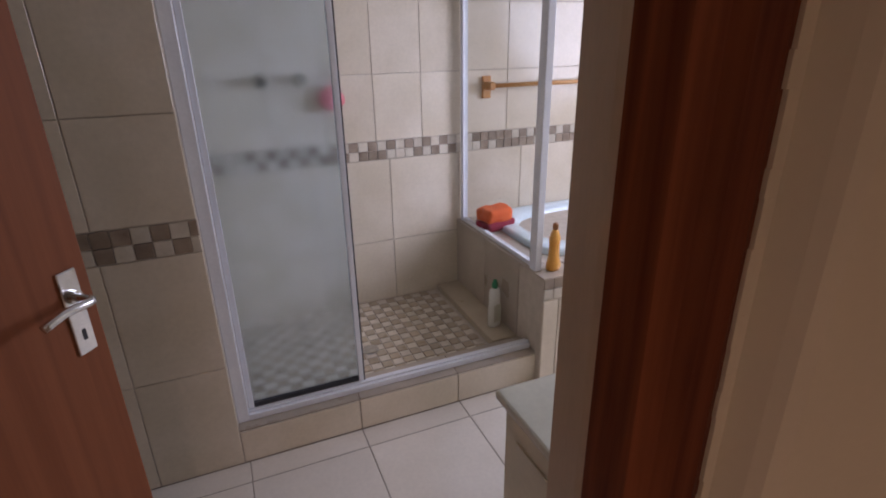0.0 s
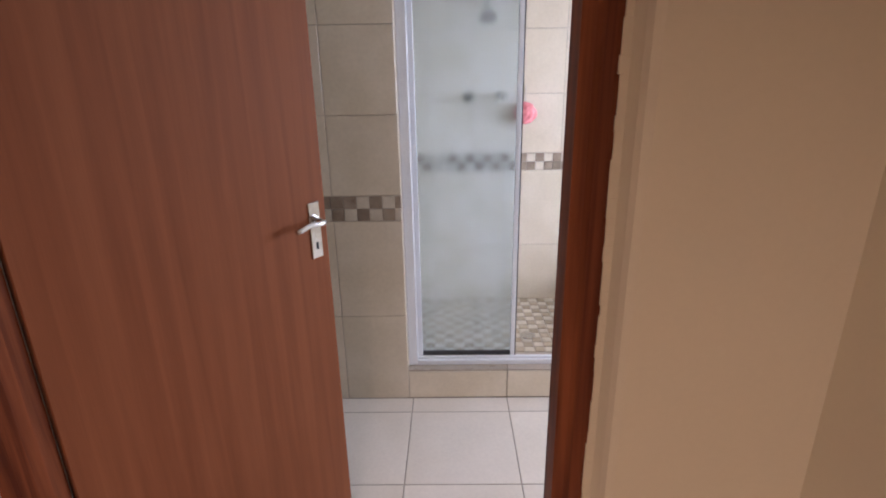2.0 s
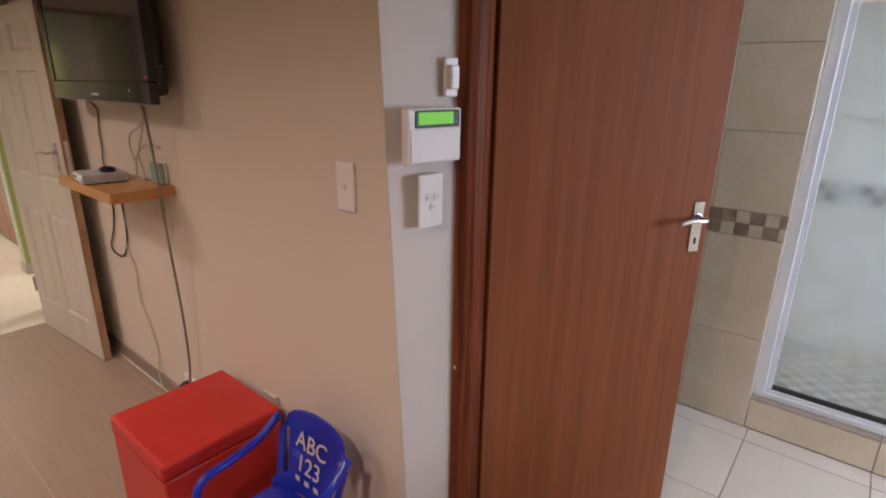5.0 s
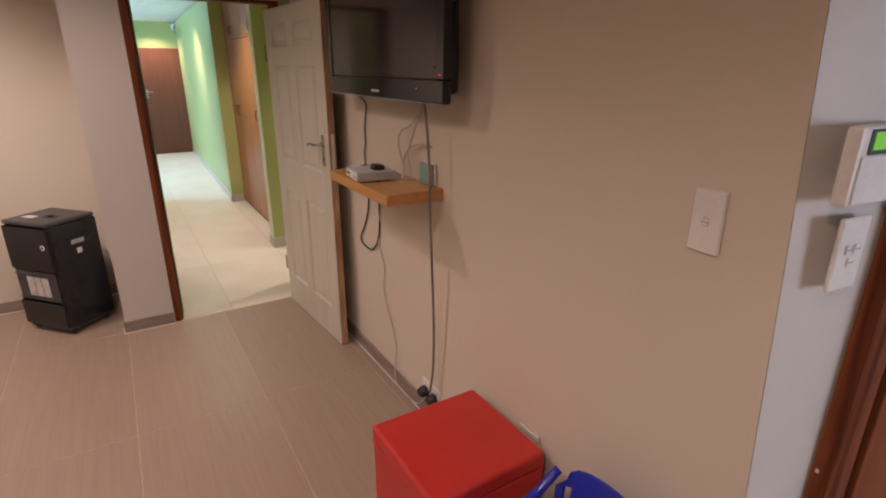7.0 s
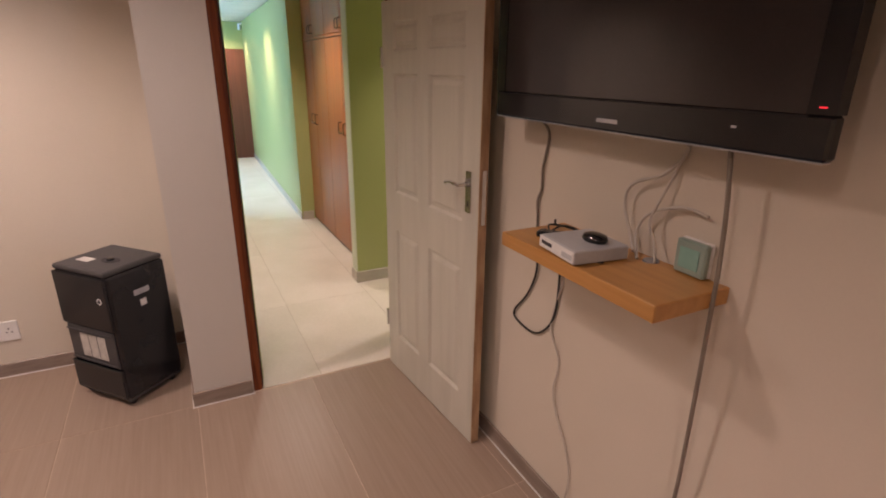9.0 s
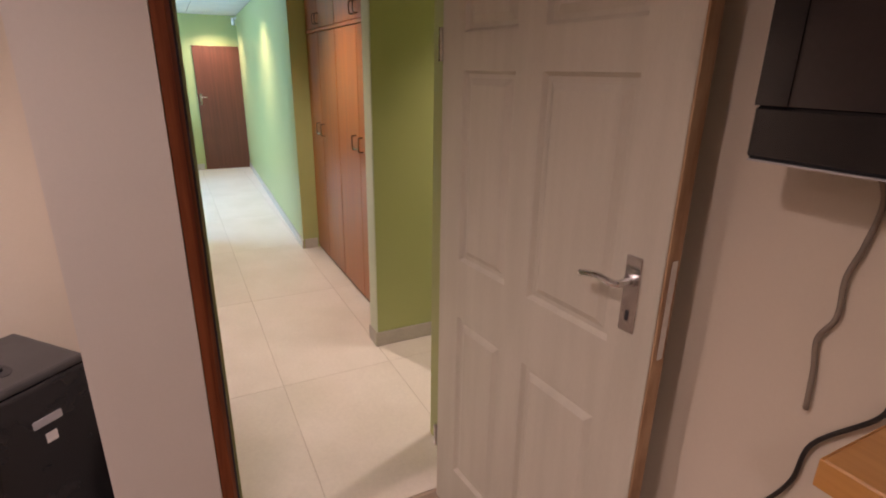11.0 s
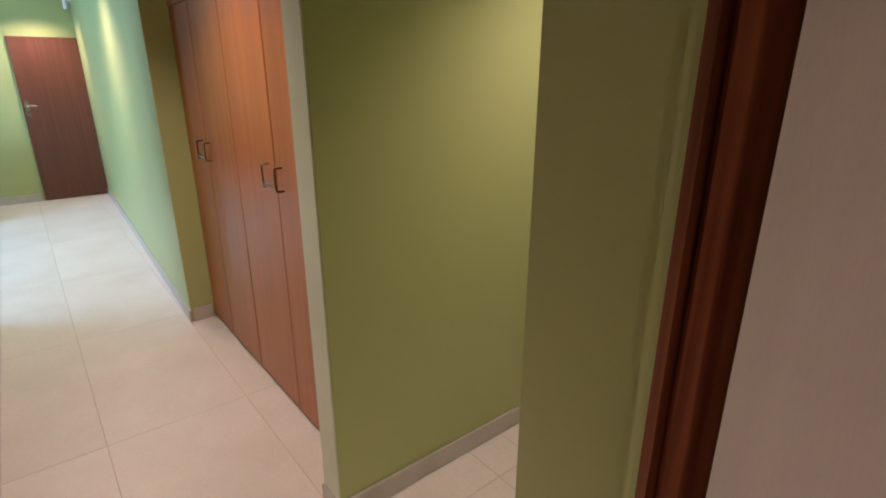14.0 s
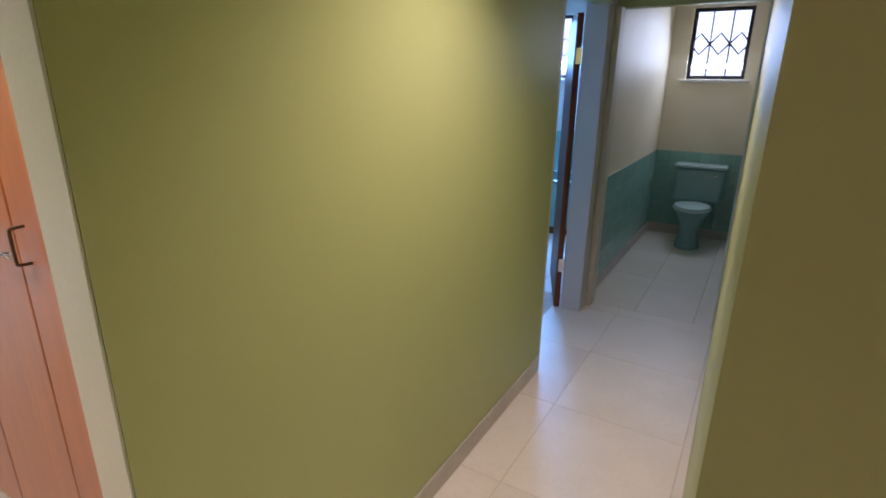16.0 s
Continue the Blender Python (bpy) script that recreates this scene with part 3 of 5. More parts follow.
def lever(parent, x, z, side, mat, long=0.0, flip=1):
    """A plate with a lever handle on the face y = side * d of a leaf; flip turns the lever towards -x."""
    s = 1 if side > 0 else -1
    plate = part("handle_plate", B(x - 0.021, side, z - 0.105, x + 0.021, side + s * 0.006, z + 0.075, bevel=0.002), mat, parent, "chrome handle plate")
    path = smooth_path([(x, side + s * 0.006, z + 0.02), (x, side + s * 0.045, z + 0.02), (x - flip * 0.012, side + s * 0.056, z + 0.02), (x - flip * 0.06, side + s * 0.055, z + 0.022), (x - flip * 0.105, side + s * 0.052, z + 0.012)], 5)
    part("lever", T(path, 0.0085, 10), mat, plate, "chrome lever handle", smooth=True)
    part("rose", bmesh_disc(x, side, s, z + 0.02, 0.014), mat, plate)
    bm = B(x - 0.004, side + s * 0.006, z - 0.075, x + 0.004, side + s * 0.0072, z - 0.052)
    part("keyhole", bm, M_SEAL, plate)
    return plate


def bmesh_disc(x, side, s, z, r):
    bm = bmesh.new()
    tube(bm, [(x, side, z), (x, side + s * 0.016, z)], r, 14)
    return bm


bath_door = thing("door_bathroom", pose(-0.497, 0.652, 0.008, 0, 0, 53.1), "red-brown wood veneer door standing open into the bathroom", "door", kind="structure")
leaf = part("leaf", B(0, 0, 0, 0.803, 0.04, 2.03, bevel=0.0025), M_DOOR, bath_door)
lever(bath_door, 0.755, 1.20, 0.0, M_CHROME)
lever(bath_door, 0.755, 1.20, 0.04, M_CHROME)

hall_frame = thing("door_frame_hall", pose(0, 0, 0), "varnished hardwood frame of the hall doorway", "door frame", kind="structure")
frame_post("lock_jamb", [(-3.938, -0.653), (-3.938, -0.618), (-3.952, -0.606), (-3.972, -0.606), (-3.972, -0.618), (-4.036, -0.618), (-4.036, -0.653)], 2.08, hall_frame)
frame_post("weather_strip", [(-3.974, -0.6175), (-3.974, -0.600), (-3.992, -0.598), (-3.992, -0.6175)], 2.08, hall_frame, M_SEAL)
frame_post("hinge_jamb", [(-3.934, 0.262), (-3.934, 0.226), (-3.955, 0.205), (-3.975, 0.205), (-3.978, 0.232), (-3.992, 0.234), (-3.992, 0.205), (-4.008, 0.212), (-4.016, 0.262)], 2.08, hall_frame)
part("head", B(-4.034, -0.653, 2.08, -3.938, 0.262, 2.12), M_FRAME, hall_frame)
solid("wall_hall_reveal", P([(-4.04, -0.655), (-4.04, -0.588), (-4.2, -0.600), (-4.2, -0.655)], 0, H_HALL), M_GREEN, "olive green plaster reveal beside the hall doorway", "wall")

solid("wall_hall_reveal_side", B(-4.718, -0.6548, 0, -4.201, -0.648, H_HALL), M_GREEN, "olive green plaster on the wall beside the hall doorway", "wall")

# six-panel hall door, open against the television wall
hall_door = thing("door_hall", pose(-3.907, 0.152, 0.006, 0, 0, 4.6), "off-white six-panel moulded door standing open", "door", kind="structure")


def panel_leaf(w, h, d, cols, rows, dent=0.0125, slope=0.022):
    """A leaf whose two faces are dented by sloping panels with a raised field."""
    bm = bmesh.new()
    xs = sorted({0, w, *[c for pair in cols for c in pair]})
    zs = sorted({0, h, *[c for pair in rows for c in pair]})
    for y, sgn in ((0.0, 1), (d, -1)):
        for i in range(len(xs) - 1):
            for j in range(len(zs) - 1):
                x0, x1, z0, z1 = xs[i], xs[i + 1], zs[j], zs[j + 1]
                hollow = (x0, x1) in cols and (z0, z1) in rows
                outer = [(x0, y, z0), (x1, y, z0), (x1, y, z1), (x0, y, z1)]
                loops = [outer]
                if hollow:
                    for off, dy in ((0.010, dent), (slope, dent), (slope + 0.020, dent * 0.15)):
                        loops.append([(x0 + off, y + sgn * dy, z0 + off), (x1 - off, y + sgn * dy, z0 + off), (x1 - off, y + sgn * dy, z1 - off), (x0 + off, y + sgn * dy, z1 - off)])
                vs = [[bm.verts.new(c) for c in lp] for lp in loops]
                for a, b in zip(vs, vs[1:]):
                    for k in range(4):
                        q = (a[k], a[(k + 1) % 4], b[(k + 1) % 4], b[k])
                        bm.faces.new(q if sgn > 0 else tuple(reversed(q)))
                bm.faces.new(vs[-1] if sgn > 0 else list(reversed(vs[-1])))
    bmesh.ops.remove_doubles(bm, verts=bm.verts[:], dist=1e-5)
    for a, b in (((0, 0), (w, 0)), ((w, h), (0, h))):
        bm.faces.new([bm.verts.new(c) for c in ((a[0], 0, a[1]), (a[0], d, a[1]), (b[0], d, b[1]), (b[0], 0, b[1]))])
    bm.faces.new([bm.verts.new(c) for c in ((0, 0, 0), (0, 0, h), (0, d, h), (0, d, 0))])
    return bm


part("leaf", panel_leaf(0.886, 2.03, 0.042, [(0.122, 0.368), (0.472, 0.765)], [(0.22, 0.88), (1.09, 1.695), (1.80, 1.935)]), M_WHITEDOOR, hall_door)
part("lock_edge", B(0.8862, 0.0005, 0.001, 0.892, 0.0415, 2.029, bevel=0.001), M_RAWEDGE, hall_door, "worn bare timber edge")
lever(hall_door, 0.815, 1.245, 0.0, M_CHROME)
part("lock_face", B(0.892, 0.012, 1.10, 0.8935, 0.032, 1.33), M_CHROME, hall_door)
for z in (0.25, 1.72):
    part("hinge", T([(-0.008, -0.004, z), (-0.008, -0.004, z + 0.1)], 0.008, 8), M_CHROME, hall_door)

# far door
far_door = thing("door_far_hall", pose(-12.318, 0.525, 0.005, 0, 0, -90), "closed red-brown wood veneer door at the hall's end", "door", kind="structure")
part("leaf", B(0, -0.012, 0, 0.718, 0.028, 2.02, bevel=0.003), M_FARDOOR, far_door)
lever(far_door, 0.672, 1.19, 0.028, M_CHROME, flip=1)
solid("trim_far_door", B(-12.327, 0.53, 0, -12.27, 0.585, 2.14), M_PALEGREEN, "pale timber frame post beside the far door", "trim")

# ---- bathroom: tiles ----
wl = bpy.data.objects["wall_shower_left"]
rows_low, rows_top = [0.0, 0.486, 0.985], [1.108, 1.475, 1.848, 2.22, 2.55]
m_left = facing(-1.05, 2.092, 0, "-y")
lay(wl, m_left, [0, 0.375, 0.875, 1.20], rows_low, 0.004, 0.006, lambda i, j: M_CREAMTILE)
lay(wl, m_left, [0, 0.30, 0.5875, 0.875, 1.20], rows_top, 0.004, 0.006, lambda i, j: M_CREAMTILE)
rnd = random.Random(4)


def chequer(i, j):
    return M_MOSAIC_D if (i + j + (rnd.random() < 0.10)) % 2 else M_MOSAIC_L


lay(wl, m_left, lines(0, 1.2, 0.0605, 0.02), [0.987, 1.0465, 1.106], 0.003, 0.007, chequer, "mosaic_tile")
wb = bpy.data.objects["wall_shower_back"]
m_back = facing(0.15, 3.062, 0, "-y")
lay(wb, m_back, lines(0, 3.2, 0.445, 1.014), [0.0, 0.135, 0.537, 1.039], 0.004, 0.006, lambda i, j: M_CREAMTILE)
lay(wb, m_back, lines(0, 3.2, 0.2835, 0.939), [1.150, 1.514, 1.885, 2.256, 2.55], 0.004, 0.006, lambda i, j: M_CREAMTILE)
lay(wb, m_back, lines(0.0, 3.2, 0.0555, 0.0), [1.041, 1.0945, 1.148], 0.003, 0.007, chequer, "mosaic_tile")
m_side = facing(0.15, 2.16, 0, "+x")
lay(wl, m_side, [0, 0.30, 0.62, 0.90], [0.0, 0.537, 1.039], 0.004, 0.006, lambda i, j: M_CREAMTILE)
lay(wl, m_side, [0, 0.30, 0.62, 0.90], [1.150, 1.514, 1.885, 2.256, 2.55], 0.004, 0.006, lambda i, j: M_CREAMTILE)
lay(wl, m_side, lines(0, 0.9, 0.0555, 0.0), [1.041, 1.0945, 1.148], 0.003, 0.007, chequer, "mosaic_tile")
lay(floor_bath, pose(0, 0, -FACE), lines(-1.05, 3.35, 0.4975, 0.668), lines(0.62, 2.0875, 0.4975, 1.965), 0.005, FACE, lambda i, j: M_FLOORTILE)

# shower: raised kerb, mosaic floor, ledge
kerb = solid("shower_kerb", B(0.15, 2.10, 0.0, 1.72, 2.27, 0.160), M_LIGHTGROUT, "cream tiled shower kerb", "kerb")
m_kerb = facing(0.15, 2.10, 0, "-y")
lay(kerb, m_kerb, [0.0, 0.518, 1.01, 1.57], [0.0, 0.160], 0.005, 0.012, lambda i, j: M_CREAMTILE)
lay(kerb, pose(0.15, 2.09, 0.160), [0.0, 0.52, 1.01, 1.57], [0.0, 0.18], 0.005, 0.007, lambda i, j: M_TAUPE)
tray = solid("shower_floor", B(0.15, 2.27, 0, 1.60, 3.062, 0.128), M_LIGHTGROUT, "cream and taupe chequered mosaic shower floor", "floor")
nx, ny = 22, 14
lay(tray, pose(0.165, 2.275, 0.128), [k * 0.0575 for k in range(nx + 1)], [k * 0.0562 for k in range(ny + 1)], 0.005, 0.006, lambda i, j: M_MOSAIC_T if (i + j) % 2 else M_MOSAIC_L, "mosaic_tile")
solid("shower_step", B(1.45, 2.275, 0.128, 1.60, 3.060, 0.172, bevel=0.004), M_STEP, "tan tiled step along the shower's side", "step")
ledge = solid("bath_surround", B(1.60, 2.05, 0, 3.34, 3.055, 0.60), M_LIGHTGROUT, "tiled surround of the sunken bath", "bath surround")
m_ledge = facing(1.60, 3.06, 0, "-x")
lay(ledge, m_ledge, [0.0, 0.40, 0.785], [0.17, 0.60], 0.004, 0.006, lambda i, j: M_TAUPE)
m_front = facing(1.60, 2.05, 0, "-y")
lay(ledge, m_front, lines(0, 1.74, 0.445, 0.09), [0.0, 0.485], 0.005, 0.008, lambda i, j: M_CREAMTILE)
lay(ledge, m_front, lines(0, 1.74, 0.0555, 0.0), [0.489, 0.5445, 0.60], 0.003, 0.008, chequer, "mosaic_tile")
lay(ledge, pose(1.592, 2.04, 0.60), [0, 0.20, 0.62, 1.10, 1.74], [0.0, 0.17], 0.004, 0.008, lambda i, j: M_TAUPE)
lay(ledge, pose(1.592, 2.21, 0.60), [0, 0.15], [0.0, 0.42, 0.845], 0.004, 0.008, lambda i, j: M_TAUPE)

# bath tub: rim and hollow
bath = thing("bath_tub", pose(2.54, 2.63, 0.602), "white acrylic corner bath sunk in the tiled surround", "bath")
bm = bmesh.new()
loops = []
for hx, hy, z in ((0.79, 0.415, 0.0), (0.79, 0.415, 0.030), (0.775, 0.40, 0.036), (0.70, 0.335, 0.034), (0.67, 0.305, 0.012), (0.60, 0.25, -0.30), (0.50, 0.18, -0.34)):
    ring = []
    for k in range(28):
        a = 2 * math.pi * k / 28
        c, s = math.cos(a), math.sin(a)
        e = 0.35 if hx > 0.72 else 0.6
        ring.append(bm.verts.new((hx * math.copysign(abs(c) ** e, c), hy * math.copysign(abs(s) ** e, s), z)))
    loops.append(ring)
for a, b in zip(loops, loops[1:]):
    for k in range(28):
        bm.faces.new((a[k], a[(k + 1) % 28], b[(k + 1) % 28], b[k]))
bm.faces.new(loops[-1])
part("tub", bm, M_BATHSKYTINT, bath, smooth=True)
# shower enclosure
enclosure = thing("shower_enclosure", pose(0, 2.14, 0.167), "white aluminium shower enclosure with frosted sliding door", "shower")
SH = 1.88
part("wall_post", B(0.1505, 0, 0, 0.198, 0.055, SH, bevel=0.003), M_ALU, enclosure)
part("bottom_rail", B(0.196, 0, 0, 1.60, 0.055, 0.030, bevel=0.003), M_ALU, enclosure)
part("rail_lip", B(0.197, 0.012, 0.030, 1.60, 0.022, 0.042, bevel=0.002), M_ALU, enclosure)
part("top_rail", B(0.196, 0, SH - 0.045, 1.655, 0.055, SH, bevel=0.003), M_ALU, enclosure)
part("corner_post", B(1.602, -0.004, 0, 1.640, 0.052, SH, bevel=0.003), M_ALU, enclosure)
slider = part("sliding_door", B(0.200, 0.026, 0.042, 0.224, 0.046, SH - 0.05, bevel=0.002), M_ALU, enclosure, "frosted glass sliding shower door")
part("stile", B(0.690, 0.026, 0.042, 0.712, 0.050, SH - 0.05, bevel=0.002), M_ALU, slider)
part("edge_seal", B(0.7125, 0.028, 0.042, 0.7185, 0.048, SH - 0.05), M_SEAL, slider)
part("bottom_seal", B(0.2225, 0.028, 0.044, 0.6895, 0.044, 0.066), M_SEAL, slider)
g = part("frosted_pane", B(0.2222, 0.034, 0.066, 0.6898, 0.039, SH - 0.055), M_FROST, slider)
g.visible_shadow = False
post_l = part("back_post", B(1.612, 0.860, 0.440, 1.648, 0.892, SH, bevel=0.003), M_ALU, enclosure)
part("side_rail", B(1.614, 0.053, 0.442, 1.646, 0.859, 0.466, bevel=0.003), M_ALU, enclosure)
part("side_top_rail", B(1.612, 0.053, SH - 0.045, 1.648, 0.859, SH - 0.001, bevel=0.003), M_ALU, enclosure)
g = part("side_pane", B(1.627, 0.054, 0.466, 1.632, 0.859, SH - 0.046), M_CLEAR, enclosure)
g.visible_shadow = False

drain = thing("floor_drain", pose(0.835, 2.52, 0.1345), "dark round shower floor drain", "drain")
part("rim", L([(0.030, 0), (0.046, 0), (0.044, 0.005), (0.030, 0.004)], sides=20), M_CHROME, drain)
part("grate", L([(0.0, 0.0), (0.029, 0.001), (0.029, 0.003), (0.001, 0.003)], sides=16), M_SEAL, drain)

# taps and shower head dimly seen through the frosted pane
mixer = thing("shower_mixer", pose(0.60, 3.056, 1.50), "chrome shower taps on the tiled wall", "taps")
for x in (-0.10, 0.10):
    tap = part("tap", T([(x, 0, 0), (x, -0.035, 0), (x, -0.06, 0)], [0.03, 0.022, 0.026], 12), M_CHROME, mixer)
part("shower_arm", T(smooth_path([(0, 0, 0.5), (0, -0.12, 0.54), (0, -0.2, 0.48)], 5), 0.011, 10), M_CHROME, mixer)
part("shower_head", T([(0, -0.2, 0.48), (0, -0.225, 0.44), (0, -0.235, 0.425)], [0.014, 0.045, 0.05], 14), M_CHROME, mixer)
loofah = thing("bath_sponge", pose(0.85, 3.01, 1.40), "pink mesh bath sponge hanging on the tiled wall", "sponge")
bm = bmesh.new()
bmesh.ops.create_icosphere(bm, subdivisions=3, radius=0.065)
for v in bm.verts:
    v.co *= 1 + 0.22 * noise.noise(v.co * 38)
    v.co.y *= 0.55
part("mesh_ball", bm, surface("pink_net", (0.75, 0.22, 0.24), (0.85, 0.32, 0.34), 30, 0.8, 0.4, 160), loofah)
part("cord", T([(0, 0.03, 0.05), (0.002, 0.045, 0.16)], 0.003, 6), M_CABLE_W, loofah)

rail = thing("towel_rail", pose(1.79, 3.056, 1.425), "orange pine towel rail on the tiled wall", "towel rail")
for x in (0.0, 0.98):
    part("bracket", B(x - 0.028, -0.022, -0.075, x + 0.028, 0, 0.055, bevel=0.006, seg=2), M_RAILWOOD, rail)
    part("arm", B(x - 0.018, -0.095, -0.022, x + 0.018, -0.022, 0.022, bevel=0.005), M_RAILWOOD, rail)
part("bar", T([(0.018, -0.07, 0.0), (0.962, -0.07, 0.0)], 0.0125, 12), M_RAILWOOD, rail, smooth=True)

# bottles and towels
cleaner = thing("cleaner_bottle", pose(1.535, 2.42, 0.172, 0, 0, 15), "white cleaner bottle with a green cap", "bottle")
part("body", L([(0.030, 0), (0.036, 0.006), (0.037, 0.10), (0.033, 0.15), (0.034, 0.20), (0.028, 0.228), (0.016, 0.238)], sides=20, sx=1.15, sy=0.7), M_CLEANER, cleaner, smooth=True)
part("label_panel", B(-0.026, -0.0275, 0.035, 0.026, -0.0265, 0.14), M_VANTOP, cleaner, "faded cream label")
part("cap", L([(0.017, 0.236), (0.018, 0.262), (0.011, 0.272), (0.010, 0.284)], sides=16), M_GREENCAP, cleaner, "green cap")
gel = thing("gel_bottle", pose(1.70, 2.125, 0.609, 0, 0, 20), "amber shower gel bottle standing on the ledge", "bottle")
part("body", L([(0.036, 0), (0.043, 0.01), (0.043, 0.035), (0.034, 0.062), (0.031, 0.12), (0.034, 0.165), (0.020, 0.20), (0.013, 0.212)], sides=20, sx=1.0, sy=0.75), M_YELLOW, gel, smooth=True)
part("cap", L([(0.014, 0.211), (0.015, 0.235), (0.008, 0.245)], sides=14), surface("brown_cap", (0.30, 0.12, 0.04), (0.36, 0.16, 0.06), 8, 0.3, 0, 50), gel, "brown cap")
bowl = thing("folded_towels", pose(1.735, 2.80, 0.609, 0, 0, 12), "crumpled orange and maroon cloths on the bath ledge", "cloth")
for nm, mat, r0, z0, hh, sd in (("maroon_cloth", M_MAROON, 0.105, 0.0, 0.055, 3), ("orange_cloth", M_ORANGE, 0.095, 0.045, 0.085, 7)):
    bm = bmesh.new()
    box(bm, -r0, -r0 * 0.72, z0, r0, r0 * 0.72, z0 + hh, bevel=0.022, seg=3)
    bmesh.ops.subdivide_edges(bm, edges=bm.edges[:], cuts=3, use_grid_fill=True)
    for v in bm.verts:
        k = noise.noise(v.co * 16 + Vector((sd, 0, 0)))
        v.co += Vector((0.012 * k, 0.012 * noise.noise(v.co * 13 + Vector((0, sd, 0))), max(z0 * 0.0, 0.016 * k if v.co.z > z0 + 0.01 else 0)))
    part(nm, bm, mat, bowl, smooth=True)

vanity = thing("vanity_cabinet", pose(0.88, 0.66, 0), "cream painted vanity cabinet with a pale top", "cabinet")
part("carcass", B(0.01, 0.0, 0.06, 0.75, 0.505, 0.742, bevel=0.004), M_VANITY, vanity)
part("plinth", B(0.03, 0.02, 0.0, 0.73, 0.48, 0.06), M_VANITY, vanity)
part("countertop", B(-0.012, 0.0, 0.743, 0.76, 0.535, 0.772, bevel=0.010, seg=2), M_VANTOP, vanity, "pale cream vanity top")
for x in (0.02, 0.385):
    d = part("door", B(x, 0.506, 0.09, x + 0.35, 0.522, 0.72, bevel=0.004), M_VANITY, vanity)
    part("raised_panel", B(x + 0.06, 0.5225, 0.15, x + 0.29, 0.528, 0.66, bevel=0.005), M_VANITY, d)
part("side_panel", B(0.004, 0.07, 0.15, 0.0098, 0.44, 0.66, bevel=0.002), M_VANITY, vanity)

# ---- living room ----
lay(floor_living, pose(0, 0, -FACE), lines(-3.93, 3.6, 1.22, -3.93), lines(-0.945, 0.33, 0.612, -0.945), 0.004, FACE, lambda i, j: M_PLANK)
lay(floor_living, pose(0, 0, -FACE), lines(-4.72, 3.6, 1.22, -3.93), lines(-4.2, -0.945, 0.612, -0.945), 0.004, FACE, lambda i, j: M_PLANK)

tv = thing("television", pose(-2.325, 0.34, 1.569), "large black flat television mounted on the wall", "television")
TW, THH = 0.566, 0.69
part("back_shell", B(-TW + 0.03, -0.10, 0.03, TW - 0.03, -0.045, THH - 0.03, bevel=0.02, seg=2), M_BLACK, tv)
bz = bmesh.new()
box(bz, -TW, -0.135, 0, TW, -0.10, 0.085, bevel=0.006)
box(bz, -TW, -0.135, THH - 0.05, TW, -0.10, THH, bevel=0.006)
box(bz, -TW, -0.1348, 0.0852, -TW + 0.052, -0.1002, THH - 0.0502)
box(bz, TW - 0.052, -0.1348, 0.0852, TW, -0.1002, THH - 0.0502)
part("bezel", bz, M_GLOSSBLACK, tv)
part("screen", B(-TW + 0.052, -0.131, 0.085, TW - 0.052, -0.102, THH - 0.05), M_SCREEN, tv, "dark reflective screen")
part("maker_badge", B(-0.04, -0.1365, 0.022, 0.04, -0.1352, 0.033, bevel=0.0005), M_GREYPL, tv, "small silver badge bar")
part("lower_trim", B(-TW + 0.005, -0.1345, -0.003, TW - 0.005, -0.106, -0.0005), M_GREYPL, tv)
part("standby_led", B(0.535, -0.1362, 0.0975, 0.549, -0.1352, 0.0998), M_LED, tv, "red standby light")
part("sensor", B(0.368, -0.1365, 0.046, 0.380, -0.1352, 0.051), M_GREYPL, tv)
part("wall_bracket", B(-0.22, -0.045, 0.2, 0.22, -0.001, 0.5, bevel=0.004), M_BLACK, tv)

shelf = thing("wall_shelf", pose(-2.295, 0.339, 1.170), "orange oak floating shelf fixed under the television", "shelf")
part("board", B(-0.3195, -0.2585, 0, 0.3195, 0, 0.044, bevel=0.0015), M_SHELF, shelf)
part("front_lipping", B(-0.3225, -0.2625, 0, 0.3225, -0.2588, 0.044, bevel=0.0012), M_SHELF, shelf)
for x in (-0.3225, 0.3198):
    part("end_lipping", B(x, -0.2585, 0, x + 0.0027, 0, 0.044, bevel=0.001), M_SHELF, shelf)
SZ = 1.214
decoder = thing("decoder_box", pose(-2.335, 0.178, SZ, 0, 0, -7), "silver grey decoder box standing on the shelf", "decoder")
part("case", B(-0.092, -0.092, 0.003, 0.092, 0.088, 0.043, bevel=0.005, seg=2), M_GREYPL, decoder)
part("front_panel", B(-0.091, -0.0965, 0.006, 0.091, -0.0925, 0.041, bevel=0.0015), M_WHITEPL, decoder, "pale front panel")
part("card_slot", B(-0.075, -0.0978, 0.019, -0.020, -0.0967, 0.030), M_SEAL, decoder)
part("button_flap", B(0.035, -0.0978, 0.015, 0.085, -0.0967, 0.029), M_GREYPL, decoder)
for x in (-0.085, 0.085):
    part("foot", L([(0.010, 0), (0.010, 0.003)], x, 0, 10), M_SEAL, decoder)
puck = thing("black_receiver", pose(-2.310, 0.195, SZ + 0.043), "small round black gadget on the decoder", "gadget")
part("shell", L([(0.036, 0), (0.042, 0.006), (0.038, 0.018), (0.020, 0.024), (0.004, 0.025)], sides=22, sx=1.0, sy=0.8), M_GLOSSBLACK, puck, smooth=True)
remote = thing("remote_control", pose(-2.475, 0.205, SZ, 0, 0, 35), "black remote control lying on the shelf", "remote")
part("shell", B(-0.075, -0.022, 0, 0.075, 0.022, 0.020, bevel=0.006, seg=2), M_BLACK, remote)
